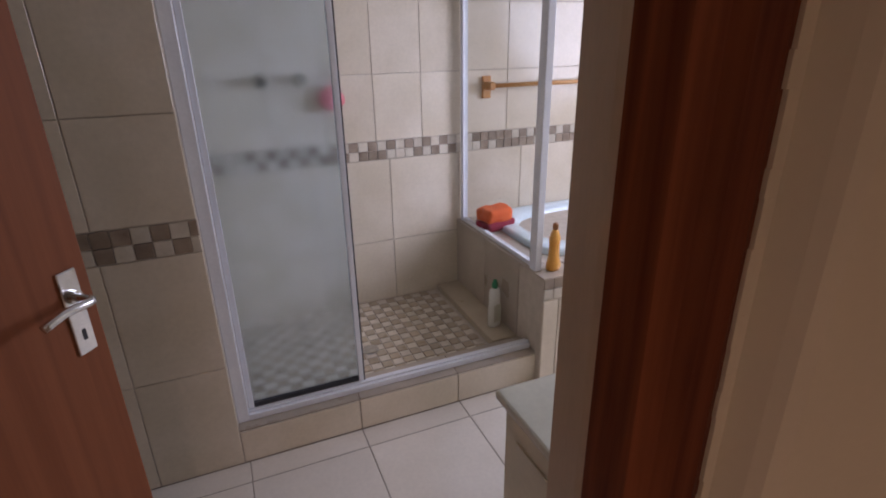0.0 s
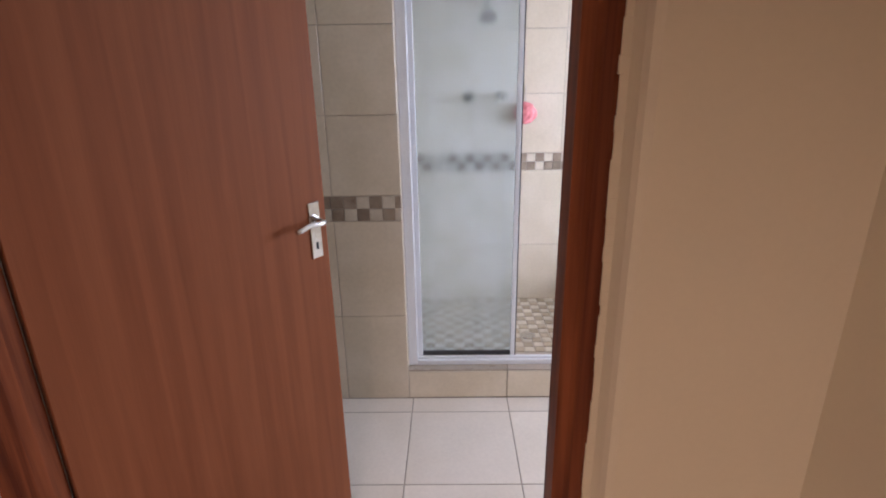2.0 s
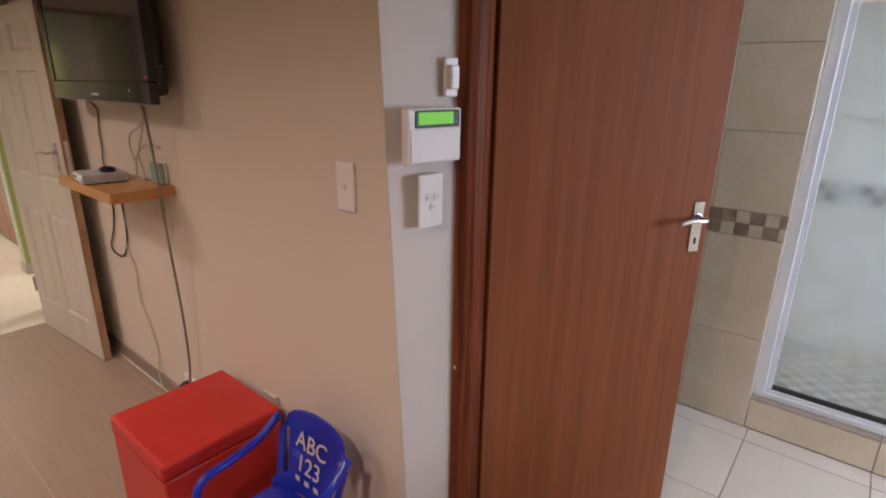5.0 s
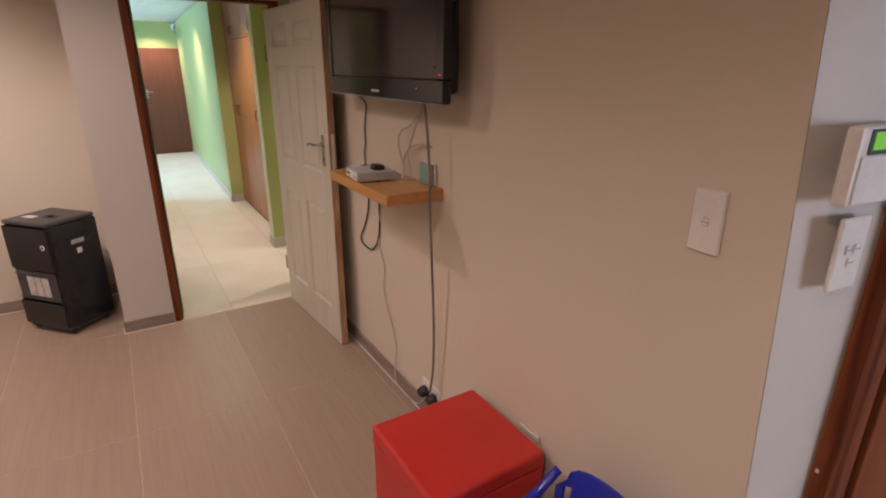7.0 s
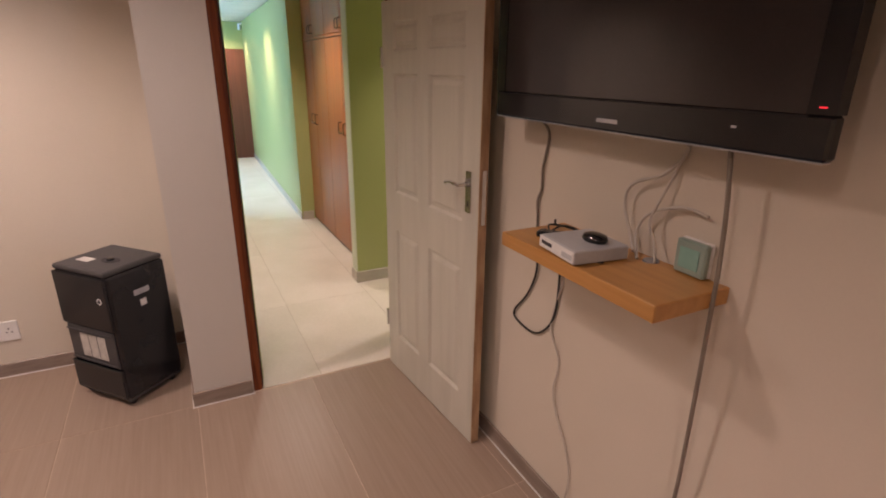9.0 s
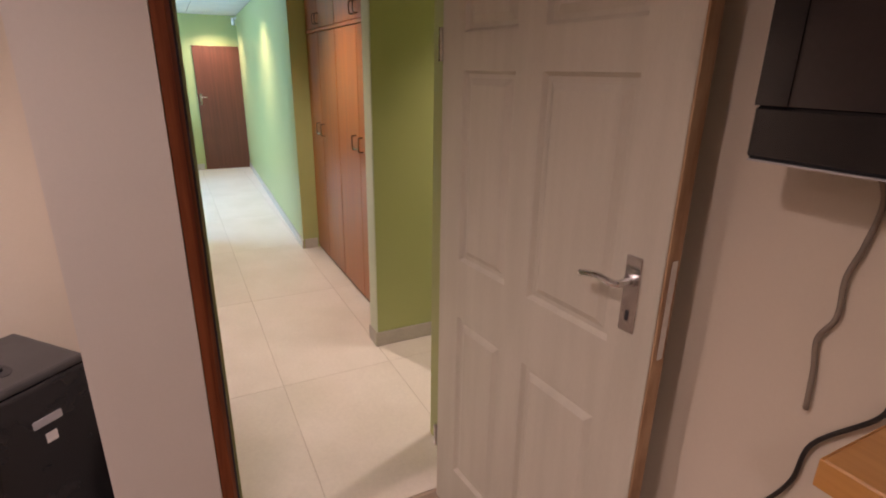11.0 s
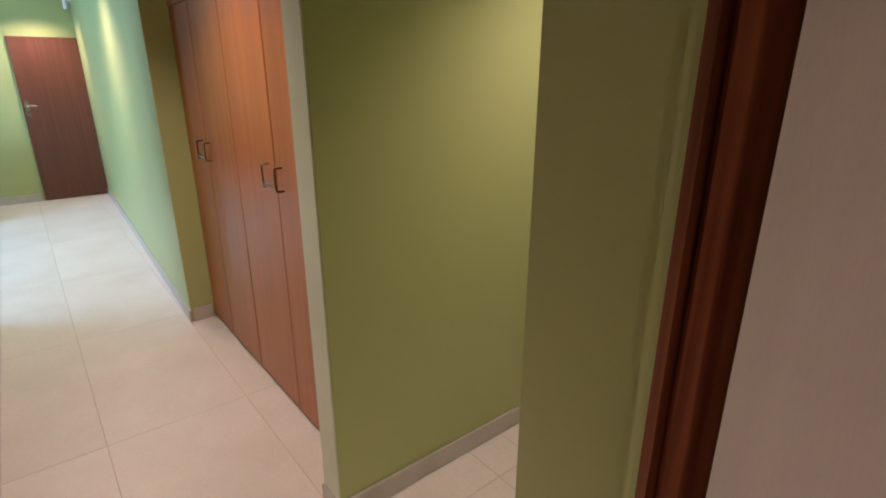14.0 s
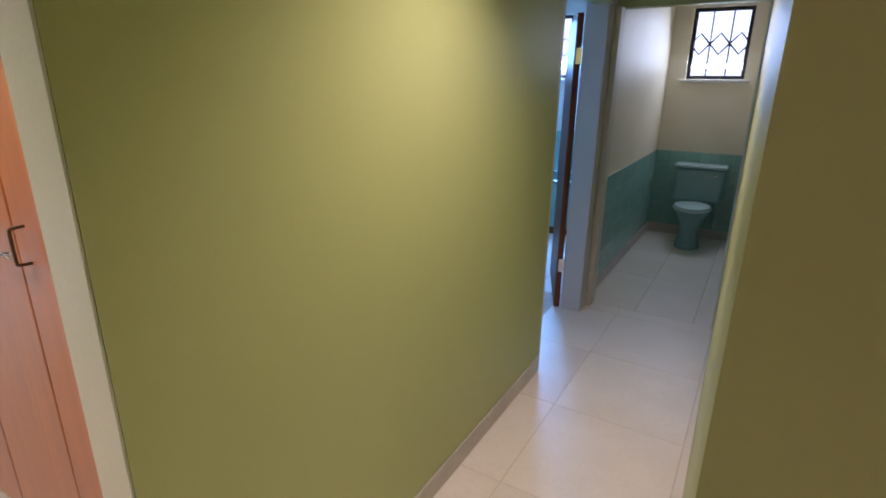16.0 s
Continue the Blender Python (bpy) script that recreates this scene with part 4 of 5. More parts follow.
for k in range(8):
    part("button", L([(0.0055, 0.020), (0.0045, 0.0225)], -0.055 + 0.03 * (k // 2), -0.009 + 0.018 * (k % 2), 8), M_DARKTOP, remote)
coil = tagged(part("coiled_lead", T(smooth_path([(0.10 * math.cos(k * 0.9) * (0.55 + 0.05 * k) * 0.7, 0.045 * math.sin(k * 0.9), 0.005 + 0.004 * (k % 4)) for k in range(16)], 5), 0.0035, 6), M_CABLE_B, smooth=True), "coiled black lead lying on the shelf", "cable")
coil.matrix_basis = pose(-2.50, 0.25, SZ)

router = thing("wall_box", pose(-2.08, 0.338, SZ + 0.008), "clear green plastic box on the wall above the shelf", "box")
part("backing", B(-0.042, -0.012, -0.006, 0.052, 0, 0.088, bevel=0.003), M_WHITEPL, router)
part("cover", B(-0.041, -0.034, -0.005, 0.051, -0.0125, 0.087, bevel=0.004), M_GREENBOX, router, "translucent green cover")
part("circuit", B(-0.026, -0.0365, 0.012, 0.034, -0.0345, 0.068, bevel=0.001), M_TEAL, router)

grommet = thing("cable_grommet", pose(-2.198, 0.308, SZ), "small grey plastic cable grommet set in the shelf", "grommet")
part("rim", L([(0.014, 0.0), (0.024, 0.0), (0.022, 0.004), (0.015, 0.0045)], sides=18), M_MARK, grommet)
part("cap", L([(0.001, 0.0), (0.0135, 0.0), (0.0135, 0.003), (0.001, 0.0035)], sides=16), M_DARKTOP, grommet)


def cable(name, pts, r, mat, label):
    return tagged(part(name, T(smooth_path(pts, 7), r, 7), mat, smooth=True), label, "cable")


Y = 0.331
cable("television_cable", [(-1.985, 0.255, 1.585), (-1.972, 0.262, 1.45), (-1.964, 0.266, 1.30), (-1.963, 0.268, 1.15), (-1.966, 0.275, 0.95), (-1.972, 0.285, 0.75), (-1.982, 0.295, 0.55), (-2.004, 0.302, 0.34), (-2.030, 0.300, 0.20)], 0.0058, M_CABLE_G, "grey power cable hanging from the television")
cable("aerial_cable", [(-2.735, 0.27, 1.585), (-2.734, Y, 1.52), (-2.742, Y, 1.44), (-2.755, Y, 1.38), (-2.752, Y, 1.31), (-2.772, Y, 1.26), (-2.765, Y, 1.20), (-2.76, Y, 1.12)], 0.0048, M_CABLE_G, "thin grey cable from television down behind the shelf")
cable("black_power_lead", [(-2.640, 0.315, 1.222), (-2.655, Y - 0.006, 1.17), (-2.735, Y, 1.06), (-2.752, Y, 0.96), (-2.80, Y, 0.86), (-2.875, Y, 0.765), (-2.855, Y, 0.725), (-2.74, Y, 0.720), (-2.66, Y, 0.775), (-2.615, Y, 0.87), (-2.610, Y, 1.02), (-2.612, Y - 0.006, 1.163)], 0.0044, M_CABLE_B, "black lead looped under the shelf")
cable("white_lead", [(-2.585, Y, 1.166), (-2.59, Y, 1.0), (-2.635, Y, 0.80), (-2.580, Y, 0.70), (-2.572, Y, 0.64), (-2.588, Y, 0.54), (-2.555, Y, 0.44), (-2.490, Y, 0.34), (-2.452, Y, 0.22), (-2.45, Y - 0.014, 0.085), (-2.40, 0.312, 0.02), (-2.20, 0.315, 0.03), (-2.13, 0.322, 0.09)], 0.0036, M_CABLE_W, "thin white lead trailing down the wall")
cable("curled_white_cable", [(-2.145, 0.30, 1.56), (-2.152, Y, 1.53), (-2.21, Y - 0.01, 1.46), (-2.30, Y - 0.02, 1.42), (-2.325, Y - 0.02, 1.36), (-2.29, Y - 0.02, 1.27), (-2.25, 0.29, 1.230)], 0.0048, M_CABLE_W, "white cable curling above the shelf")
cable("curled_white_cable", [(-2.06, Y, 1.375), (-2.13, Y - 0.01, 1.385), (-2.22, Y - 0.02, 1.352), (-2.255, Y - 0.03, 1.30), (-2.235, 0.285, 1.24), (-2.215, 0.27, 1.222)], 0.0048, M_CABLE_W, "white cable curling above the shelf")
cable("curled_white_cable", [(-2.16, Y, 1.52), (-2.19, Y - 0.015, 1.42), (-2.215, Y - 0.03, 1.33), (-2.19, Y - 0.03, 1.27), (-2.17, 0.29, 1.222)], 0.0040, M_CABLE_W, "white cable curling above the shelf")


def socket(m, label, double=True, plugs=0, rockers=0, w=0.14, h=0.085):
    s = thing("wall_socket" if not rockers else "light_switch", m, label, "socket" if not rockers else "switch")
    part("plate", B(-w / 2, -0.010, -h / 2, w / 2, 0, h / 2, bevel=0.003), M_WHITEPL, s)
    if rockers:
        for k in range(rockers):
            x = (-0.014, 0.014, 0.0)[k] if rockers == 3 else 0
            z = (0.012, 0.012, -0.016)[k] if rockers == 3 else 0
            r = part("rocker", B(x - 0.008, -0.0145, z - 0.010, x + 0.008, -0.0102, z + 0.010, bevel=0.0015), M_WHITEPL, s)
            part("mark", B(x - 0.008, -0.0152, z - 0.001, x + 0.008, -0.0147, z + 0.0012), M_MARK, r)
    else:
        for k, x in enumerate((-w / 4, w / 4)):
            for dx, dz, r in ((0, 0.014, 0.0045), (-0.012, -0.008, 0.004), (0.012, -0.008, 0.004)):
                part("pin_hole", T([(x + dx, -0.0098, dz), (x + dx, -0.0106, dz)], r, 8), M_SEAL, s)
            part("rocker", B(x - 0.008, -0.013, 0.024, x + 0.008, -0.0102, 0.038, bevel=0.001), M_WHITEPL, s)
            if k < plugs:
                part("plug", T([(x, -0.011, -0.004), (x, -0.030, -0.004), (x, -0.052, -0.006)], [0.030, 0.029, 0.020], 14), M_CABLE_B, s, "black plug")
    return s


socket(pose(-2.075, 0.3395, 0.155, 0, 0, 0), "white double wall socket with two black plugs", plugs=2, w=0.17, h=0.11)
socket(pose(-4.7195, -1.90, 0.285, 0, 0, 90), "white double wall socket beside the heater", w=0.18, h=0.12)
socket(pose(-0.812, 0.3395, 1.362), "tall white light switch on the beige wall", rockers=1, w=0.078, h=0.150)
socket(pose(-0.576, 0.443, 1.338, 0, 0, 83), "white three-rocker light switch under the alarm keypad", rockers=3, w=0.092, h=0.155)

alarm = thing("alarm_keypad", pose(-0.587, 0.438, 1.449, 0, 0, 84), "white alarm keypad with a green display", "keypad")
part("case", B(-0.101, -0.042, 0, 0.101, -0.012, 0.149, bevel=0.007, seg=2), M_WHITEPL, alarm)
part("flap", B(-0.092, -0.0455, 0.006, 0.092, -0.0422, 0.096, bevel=0.002), M_WHITEPL, alarm, "white cover flap")
bezel = part("bezel", B(-0.076, -0.0448, 0.098, 0.088, -0.0423, 0.143, bevel=0.003), M_LCDBEZEL, alarm)
part("display", B(-0.066, -0.0458, 0.106, 0.064, -0.0449, 0.138), M_LCD, bezel, "lit green display")
for k in range(3):
    part("indicator", B(0.072, -0.0456, 0.108 + 0.011 * k, 0.080, -0.0449, 0.113 + 0.011 * k), M_MARK, bezel)
hook = thing("door_buzzer", pose(-0.571, 0.520, 1.625, 0, 0, 72), "small white buzzer on the wall above the keypad", "buzzer")
part("base", B(-0.022, -0.014, 0, 0.022, 0, 0.105, bevel=0.004), M_WHITEPL, hook)
part("button", B(-0.012, -0.030, 0.02, 0.016, -0.0142, 0.085, bevel=0.005, seg=2), M_WHITEPL, hook)

heater = thing("gas_heater", pose(-4.311, -1.260, 0, 0, 0, 41.5), "black cabinet gas heater standing near the wall", "heater")
HW, HD, HH = 0.192, 0.176, 0.77
part("cabinet", B(-HW, -HD + 0.012, 0.045, HW, HD, HH - 0.03, bevel=0.016, seg=3), M_BLACK, heater)
top = part("top", B(-HW + 0.004, -HD + 0.006, HH - 0.029, HW - 0.004, HD - 0.004, HH, bevel=0.012, seg=2), M_DARKTOP, heater, "charcoal plastic top")
part("instruction_label", B(-0.125, -0.085, HH + 0.0005, -0.035, -0.035, HH + 0.0015), M_WHITEPL, top, "white instruction label")
part("control_recess", L([(0.055, HH - 0.004), (0.058, HH + 0.002), (0.050, HH + 0.003), (0.046, HH + 0.001)], 0.05, -0.02, 20, 1.0, 0.6), M_SEAL, top)
part("control_knob", L([(0.018, HH + 0.001), (0.016, HH + 0.012), (0.003, HH + 0.013)], 0.05, -0.02, 14), M_BLACK, top)
part("upper_front", B(-HW + 0.003, -HD - 0.002, 0.445, HW - 0.003, -HD + 0.0115, HH - 0.034, bevel=0.010, seg=2), M_BLACK, heater)
part("lower_front", B(-HW + 0.003, -HD - 0.002, 0.055, HW - 0.003, -HD + 0.0115, 0.225, bevel=0.010, seg=2), M_BLACK, heater)
grate = part("burner_frame", B(-HW + 0.02, -HD + 0.004, 0.232, HW - 0.02, -HD + 0.0115, 0.438, bevel=0.004), M_DARKTOP, heater)
for k in range(3):
    x0 = -0.082 + 0.064 * k
    part("ceramic_panel", B(x0, -HD + 0.0005, 0.268, x0 + 0.058, -HD + 0.0035, 0.402, bevel=0.002), M_PANEL, grate, "pale ceramic burner panel")
for z in (0.250, 0.418):
    part("guard_bar", T([(-HW + 0.03, -HD - 0.004, z), (HW - 0.03, -HD - 0.004, z)], 0.004, 8), M_DARKTOP, grate)
part("front_badge", T([(0.135, -HD - 0.0022, 0.615), (0.135, -HD - 0.004, 0.615)], 0.017, 18), M_WHITEPL, heater, "round white badge")
part("badge_mark", T([(0.135, -HD - 0.0042, 0.615), (0.135, -HD - 0.005, 0.615)], 0.010, 14), M_SEAL, heater)
part("side_grip", B(HW + 0.0003, -0.035, 0.598, HW + 0.007, 0.055, 0.628, bevel=0.003), M_GREYPL, heater, "pale recessed carrying grip")
part("side_badge", B(HW + 0.0003, -0.006, 0.530, HW + 0.002, 0.030, 0.566, bevel=0.0008), M_WHITEPL, heater)
for x in (-0.15, 0.15):
    for y in (-0.125, 0.125):
        part("castor", T([(x - 0.012, y, 0.024), (x + 0.012, y, 0.024)], 0.024, 14), M_SEAL, heater)
part("base_rim", B(-HW + 0.012, -HD + 0.02, 0.030, HW - 0.012, HD - 0.008, 0.0448), M_DARKTOP, heater)

ottoman = thing("cube_ottoman", pose(-1.450, 0.078, 0), "red leatherette cube ottoman against the wall", "ottoman")
part("body", B(-0.222, -0.232, 0.012, 0.222, 0.222, 0.364, bevel=0.008, seg=2), M_RED, ottoman)
bm = B(-0.225, -0.235, 0.366, 0.225, 0.225, 0.432, bevel=0.014, seg=3)
part("lid", bm, M_RED, ottoman)
for x in (-0.18, 0.18):
    for y in (-0.19, 0.18):
        part("foot", L([(0.018, 0), (0.018, 0.012)], x, y, 10), M_SEAL, ottoman)
bm = bmesh.new()
for z in (0.365,):
    tube(bm, [(-0.222, -0.233, z), (0.222, -0.233, z), (0.222, 0.222, z), (-0.222, 0.222, z), (-0.222, -0.233, z)], 0.003, 6)
part("piping", bm, M_RED, ottoman)
solid_tag = tagged(part("wall_tag", B(-1.40, 0.3270, 0.405, -1.295, 0.3390, 0.428, bevel=0.002), M_CABLE_W), "short pale cable cover on the wall above the skirting", "cable cover")

# child's chair: moulded back with cut lettering, arms and seat
chair = thing("child_chair", pose(-0.875, -0.005, 0, 0, 0, 0), "royal blue plastic child's chair with cut-out lettering", "chair")


def lettering(word, size, x, z, y, parent, name):
    c = bpy.data.curves.new(name, "FONT")
    c.body, c.size, c.align_x, c.extrude = word, size, "CENTER", 0.0008
    tmp = new(name, c)
    me = bpy.data.meshes.new_from_object(tmp.evaluated_get(bpy.context.evaluated_depsgraph_get()))
    bpy.data.objects.remove(tmp)
    me.materials.append(M_PALEHOLE)
    ob = new(name, me)
    ob.parent = parent
    ob.matrix_basis = pose(x, y, z, 90 - 13, 0, 0)
    return ob


bm = bmesh.new()
cols_n, rows_n = 14, 10
grid = []
for layer in (0, 1):
    g2 = []
    for j in range(rows_n + 1):
        row = []
        for i in range(cols_n + 1):
            u, v = i / cols_n * 2 - 1, j / rows_n
            half = 0.150 + 0.040 * v - 0.05 * max(0, v - 0.8) * 5 * abs(u) ** 6
            z = 0.285 + 0.265 * v + 0.030 * v * (1 - u * u) - 0.02 * v * abs(u) ** 4
            y = 0.150 + 0.062 * v + 0.028 * (1 - u * u) - (0.010 if layer else 0)
            row.append(bm.verts.new((u * half, y, z)))
        g2.append(row)
    grid.append(g2)


def in_slot(i, j):
    return i in (1, 12) and 2 <= j <= 7


for j in range(rows_n):
    for i in range(cols_n):
        if in_slot(i, j):
            continue
        a, b = grid
        bm.faces.new((a[j][i], a[j + 1][i], a[j + 1][i + 1], a[j][i + 1]))
        bm.faces.new((b[j][i], b[j][i + 1], b[j + 1][i + 1], b[j + 1][i]))
edge = [e for e in bm.edges if len(e.link_faces) == 1]
pairs = {}
for layer in (0, 1):
    for j in range(rows_n + 1):
        for i in range(cols_n + 1):
            pairs[grid[layer][j][i]] = grid[1 - layer][j][i]
for e in edge:
    a, b = e.verts
    if a in grid[0][0] or any(a in r for r in grid[0]):
        try:
            bm.faces.new((a, b, pairs[b], pairs[a]))
        except ValueError:
            pass
bmesh.ops.recalc_face_normals(bm, faces=bm.faces[:])
back = part("backrest", bm, M_BLUE, chair, smooth=False)
lettering("ABC", 0.085, 0.0, 0.462, 0.188, back, "upper_letters")
lettering("123", 0.085, 0.0, 0.385, 0.170, back, "lower_figures")
for x in (-0.05, 0.0, 0.05):
    part("cut_dot", B(x - 0.011, 0.163, 0.345, x + 0.011, 0.1655, 0.365), M_PALEHOLE, back)
bm = bmesh.new()
box(bm, -0.165, -0.15, 0.268, 0.165, 0.165, 0.285, bevel=0.008, seg=2)
part("seat", bm, M_BLUE, chair)
for s in (-1, 1):
    path = smooth_path([(s * 0.185, 0.20, 0.535), (s * 0.192, 0.12, 0.475), (s * 0.196, 0.02, 0.445), (s * 0.196, -0.06, 0.437), (s * 0.194, -0.105, 0.415), (s * 0.192, -0.118, 0.36), (s * 0.188, -0.122, 0.285)], 6)
    part("arm", T(path, 0.0145, 10), M_BLUE, chair, smooth=True)
    part("leg", T([(s * 0.185, -0.122, 0.29), (s * 0.196, -0.150, 0.0)], [0.020, 0.015], 10), M_BLUE, chair)
    part("leg", T([(s * 0.160, 0.150, 0.30), (s * 0.185, 0.205, 0.0)], [0.020, 0.015], 10), M_BLUE, chair)


def downlight(x, y, z, label):
    d = thing("ceiling_downlight", pose(x, y, z), label, "downlight", "ceiling downlights")
    part("trim_ring", L([(0.036, -0.001), (0.052, -0.001), (0.050, -0.006), (0.037, -0.008)], sides=24), M_WHITEPL, d)
    part("lamp", L([(0.001, -0.004), (0.034, -0.004), (0.034, -0.006), (0.001, -0.006)], sides=20), M_LAMP, d, "lit lamp")
    return d


for x, y in LIVING_LAMPS:
    downlight(x, y, H_LIVING, "small lit downlight in the living room ceiling")
# The side passage fitting belongs to the added fill lamp.
for x, y in HALL_LAMPS + PASSAGE_AND_FILL_LAMPS:
    downlight(x, y, H_HALL, "small lit downlight in the hall ceiling, one of them an added fill")

# ---- hall ----
lay(floor_hall, pose(0, 0, -FACE), lines(-12.33, -3.945, 1.26, -5.0), lines(-0.655, 1.2, 0.637, -0.272), 0.003, FACE, lambda i, j: M_FLOORTILE)
lay(floor_hall, pose(0, 0, -FACE), lines(-12.33, -4.75, 1.26, -5.0), lines(-3.5, -0.655, 0.637, -0.272), 0.003, FACE, lambda i, j: M_FLOORTILE)
lay(floor_hall, pose(0, 0, -FACE), lines(-5.45, -4.12, 0.63, -5.0), lines(1.2, 3.78, 0.66, 1.66), 0.003, FACE, lambda i, j: M_FLOORTILE)
lay(floor_toilet, pose(0, 0, -FACE), lines(-8.05, -4.2, 0.40, -4.90), lines(3.78, 6.2, 0.80, 3.78), 0.006, FACE, lambda i, j: M_FLOORTILE)

# built-in cupboards, each unit two doors below and two above
def cupboard(x0, mid, x1, label):
    c = thing("built_in_cupboard", pose(mid, 0.525, 0), label, "cupboard", "built-in hall cupboards")
    a, b = x0 - mid, x1 - mid
    part("carcass", B(a + 0.001, 0.022, 0.0, b - 0.001, 0.56, 2.49), M_CUPEDGE, c)
    part("plinth", B(a + 0.001, 0.012, 0.0, b - 0.001, 0.0215, 0.028), M_CUPEDGE, c)
    part("mid_rail", B(a + 0.001, -0.006, 1.985, b - 0.001, 0.0215, 2.010, bevel=0.003), M_CUPWOOD, c)
    for s in (-1, 1):
        xa, xb = (a + 0.004, -0.0035) if s < 0 else (0.0035, b - 0.004)
        d = part("door", B(xa, 0.0, 0.032, xb, 0.020, 1.980, bevel=0.003), M_CUPWOOD, c)
        hx = 0.072 * s
        path = smooth_path([(hx, 0.0, 1.150), (hx, -0.027, 1.152), (hx, -0.033, 1.162), (hx, -0.033, 1.238), (hx, -0.027, 1.248), (hx, 0.0, 1.250)], 3)
        part("handle", T(path, 0.0045, 8), M_BRONZE, d, "dark bronze D-shaped handle")
        u = part("upper_door", B(xa, 0.0, 2.014, xb, 0.020, 2.485, bevel=0.003), M_CUPWOOD, c)
        part("handle", T(smooth_path([(hx * 0.6, 0.0, 2.045), (hx * 0.6, -0.028, 2.05), (hx * 0.6, -0.028, 2.115), (hx * 0.6, 0.0, 2.12)], 3), 0.0045, 8), M_BRONZE, u)
    tie = smooth_path([(-0.072, -0.033, 1.172), (-0.06, -0.040, 1.164), (-0.02, -0.028, 1.160), (0.02, -0.034, 1.170), (0.06, -0.040, 1.168), (0.072, -0.033, 1.176), (0.06, -0.028, 1.182), (0.0, -0.030, 1.168), (-0.055, -0.030, 1.176), (-0.072, -0.033, 1.172)], 4)
    part("wire_tie", T(tie, 0.0024, 6), M_CHROME, c, "thin wire tying the two handles together")
    return c


cupboard(-6.447, -5.932, -5.402, "honey varnished built-in cupboard beside the passage wall")
cupboard(-7.352, -6.945, -6.449, "honey varnished built-in cupboard beside the hall wall")
solid("trim_cupboard", B(-5.400, 0.530, 0, -5.340, 0.560, 2.49, bevel=0.002), M_CUPWOOD, "honey varnished filler strip beside the cupboards", "trim")

pir = thing("alarm_detector", pose(-12.2, 0.50, 2.41, 0, 0, -35), "white alarm detector high in the hall corner", "detector")
part("bracket", B(-0.012, 0.0, 0.03, 0.012, 0.05, 0.06), M_WHITEPL, pir)
part("case", B(-0.038, -0.045, -0.06, 0.038, 0.0, 0.055, bevel=0.012, seg=2), M_WHITEPL, pir)
part("lens", B(-0.027, -0.049, -0.05, 0.027, -0.0455, 0.0, bevel=0.003), M_GREYPL, pir)

office = thing("dark_armchair", pose(-11.5, -1.12, 0, 0, 0, 90), "black upholstered armchair against the far wall", "armchair")
part("seat", B(-0.27, -0.27, 0.30, 0.27, 0.22, 0.44, bevel=0.03, seg=3), M_BLACK, office)
part("backrest", B(-0.27, 0.18, 0.36, 0.27, 0.29, 0.98, bevel=0.04, seg=3), M_BLACK, office)
for s in (-1, 1):
    part("arm", B(s * 0.25, -0.25, 0.56, s * 0.32, 0.20, 0.63, bevel=0.02, seg=2), M_BLACK, office)
    part("arm_support", B(s * 0.265, -0.2, 0.05, s * 0.305, 0.1, 0.555, bevel=0.01), M_BLACK, office)
    for y in (-0.22, 0.2):
        part("leg", T([(s * 0.22, y, 0.31), (s * 0.24, y, 0)], [0.022, 0.016], 8), M_BLACK, office)

# ---- toilet and blue bathroom ----
wt = bpy.data.objects["wall_toilet_west"]
lay(wt, facing(-5.28, 3.88, 0, "+x"), lines(0, 2.32, 0.152, 0), lines(0.10, 0.92, 0.152, 0.92), 0.002, 0.006, lambda i, j: M_TEAL)
tb = bpy.data.objects["wall_toilet_back"]
lay(tb, facing(-5.274, WALL_T, 0, "-y"), lines(0, 0.93, 0.152, 0), lines(0.10, 0.92, 0.152, 0.92), 0.002, 0.006, lambda i, j: M_TEAL)
te = bpy.data.objects["wall_toilet_east"]
lay(te, facing(-4.34, 6.19, 0, "-x"), lines(0, 2.3, 0.152, 0), lines(0.10, 0.92, 0.152, 0.92), 0.002, 0.006, lambda i, j: M_TEAL)
solid("baseboard_toilet", B(-5.2795, 3.88, 0, -5.268, 6.19, 0.098), M_HSKIRT, "grey skirting tile along the toilet wall", "baseboard")
solid("baseboard_toilet_back", B(-5.267, 6.188, 0, -4.345, 6.1995, 0.098), M_HSKIRT, "grey skirting tile behind the toilet", "baseboard")
solid("trim_toilet_door", B(-5.2445, 3.69, 0, -5.205, 3.80, 2.08, bevel=0.003), M_BEIGE, "cream painted frame post of the toilet doorway", "trim")
solid("trim_toilet_door_east", B(-4.385, 3.74, 0, -4.345, 3.80, 2.08, bevel=0.003), M_PALEGREEN, "pale green painted frame post of the toilet doorway", "trim")
solid("trim_blue_door", B(-5.332, 2.602, 0, -5.210, 2.640, 2.08, bevel=0.003), M_BEIGE, "cream painted frame post of the blue bathroom doorway", "trim")

wc = thing("toilet", pose(-4.80, 6.17, 0), "teal ceramic toilet with low cistern and pale seat", "toilet")
part("cistern", B(-0.235, -0.185, 0.42, 0.235, 0.0, 0.775, bevel=0.03, seg=3), M_TEALCER, wc)
part("cistern_lid", B(-0.250, -0.198, 0.776, 0.250, 0.002, 0.812, bevel=0.012, seg=2), M_TEALLID, wc, "pale cistern lid")
part("pedestal", L([(0.125, 0.0), (0.130, 0.03), (0.100, 0.10), (0.098, 0.20), (0.130, 0.30), (0.175, 0.37), (0.185, 0.40)], 0, -0.42, 24, 0.92, 1.15), M_TEALCER, wc, smooth=True)
part("bowl_back", B(-0.11, -0.28, 0.20, 0.11, -0.06, 0.42, bevel=0.03, seg=2), M_TEALCER, wc)
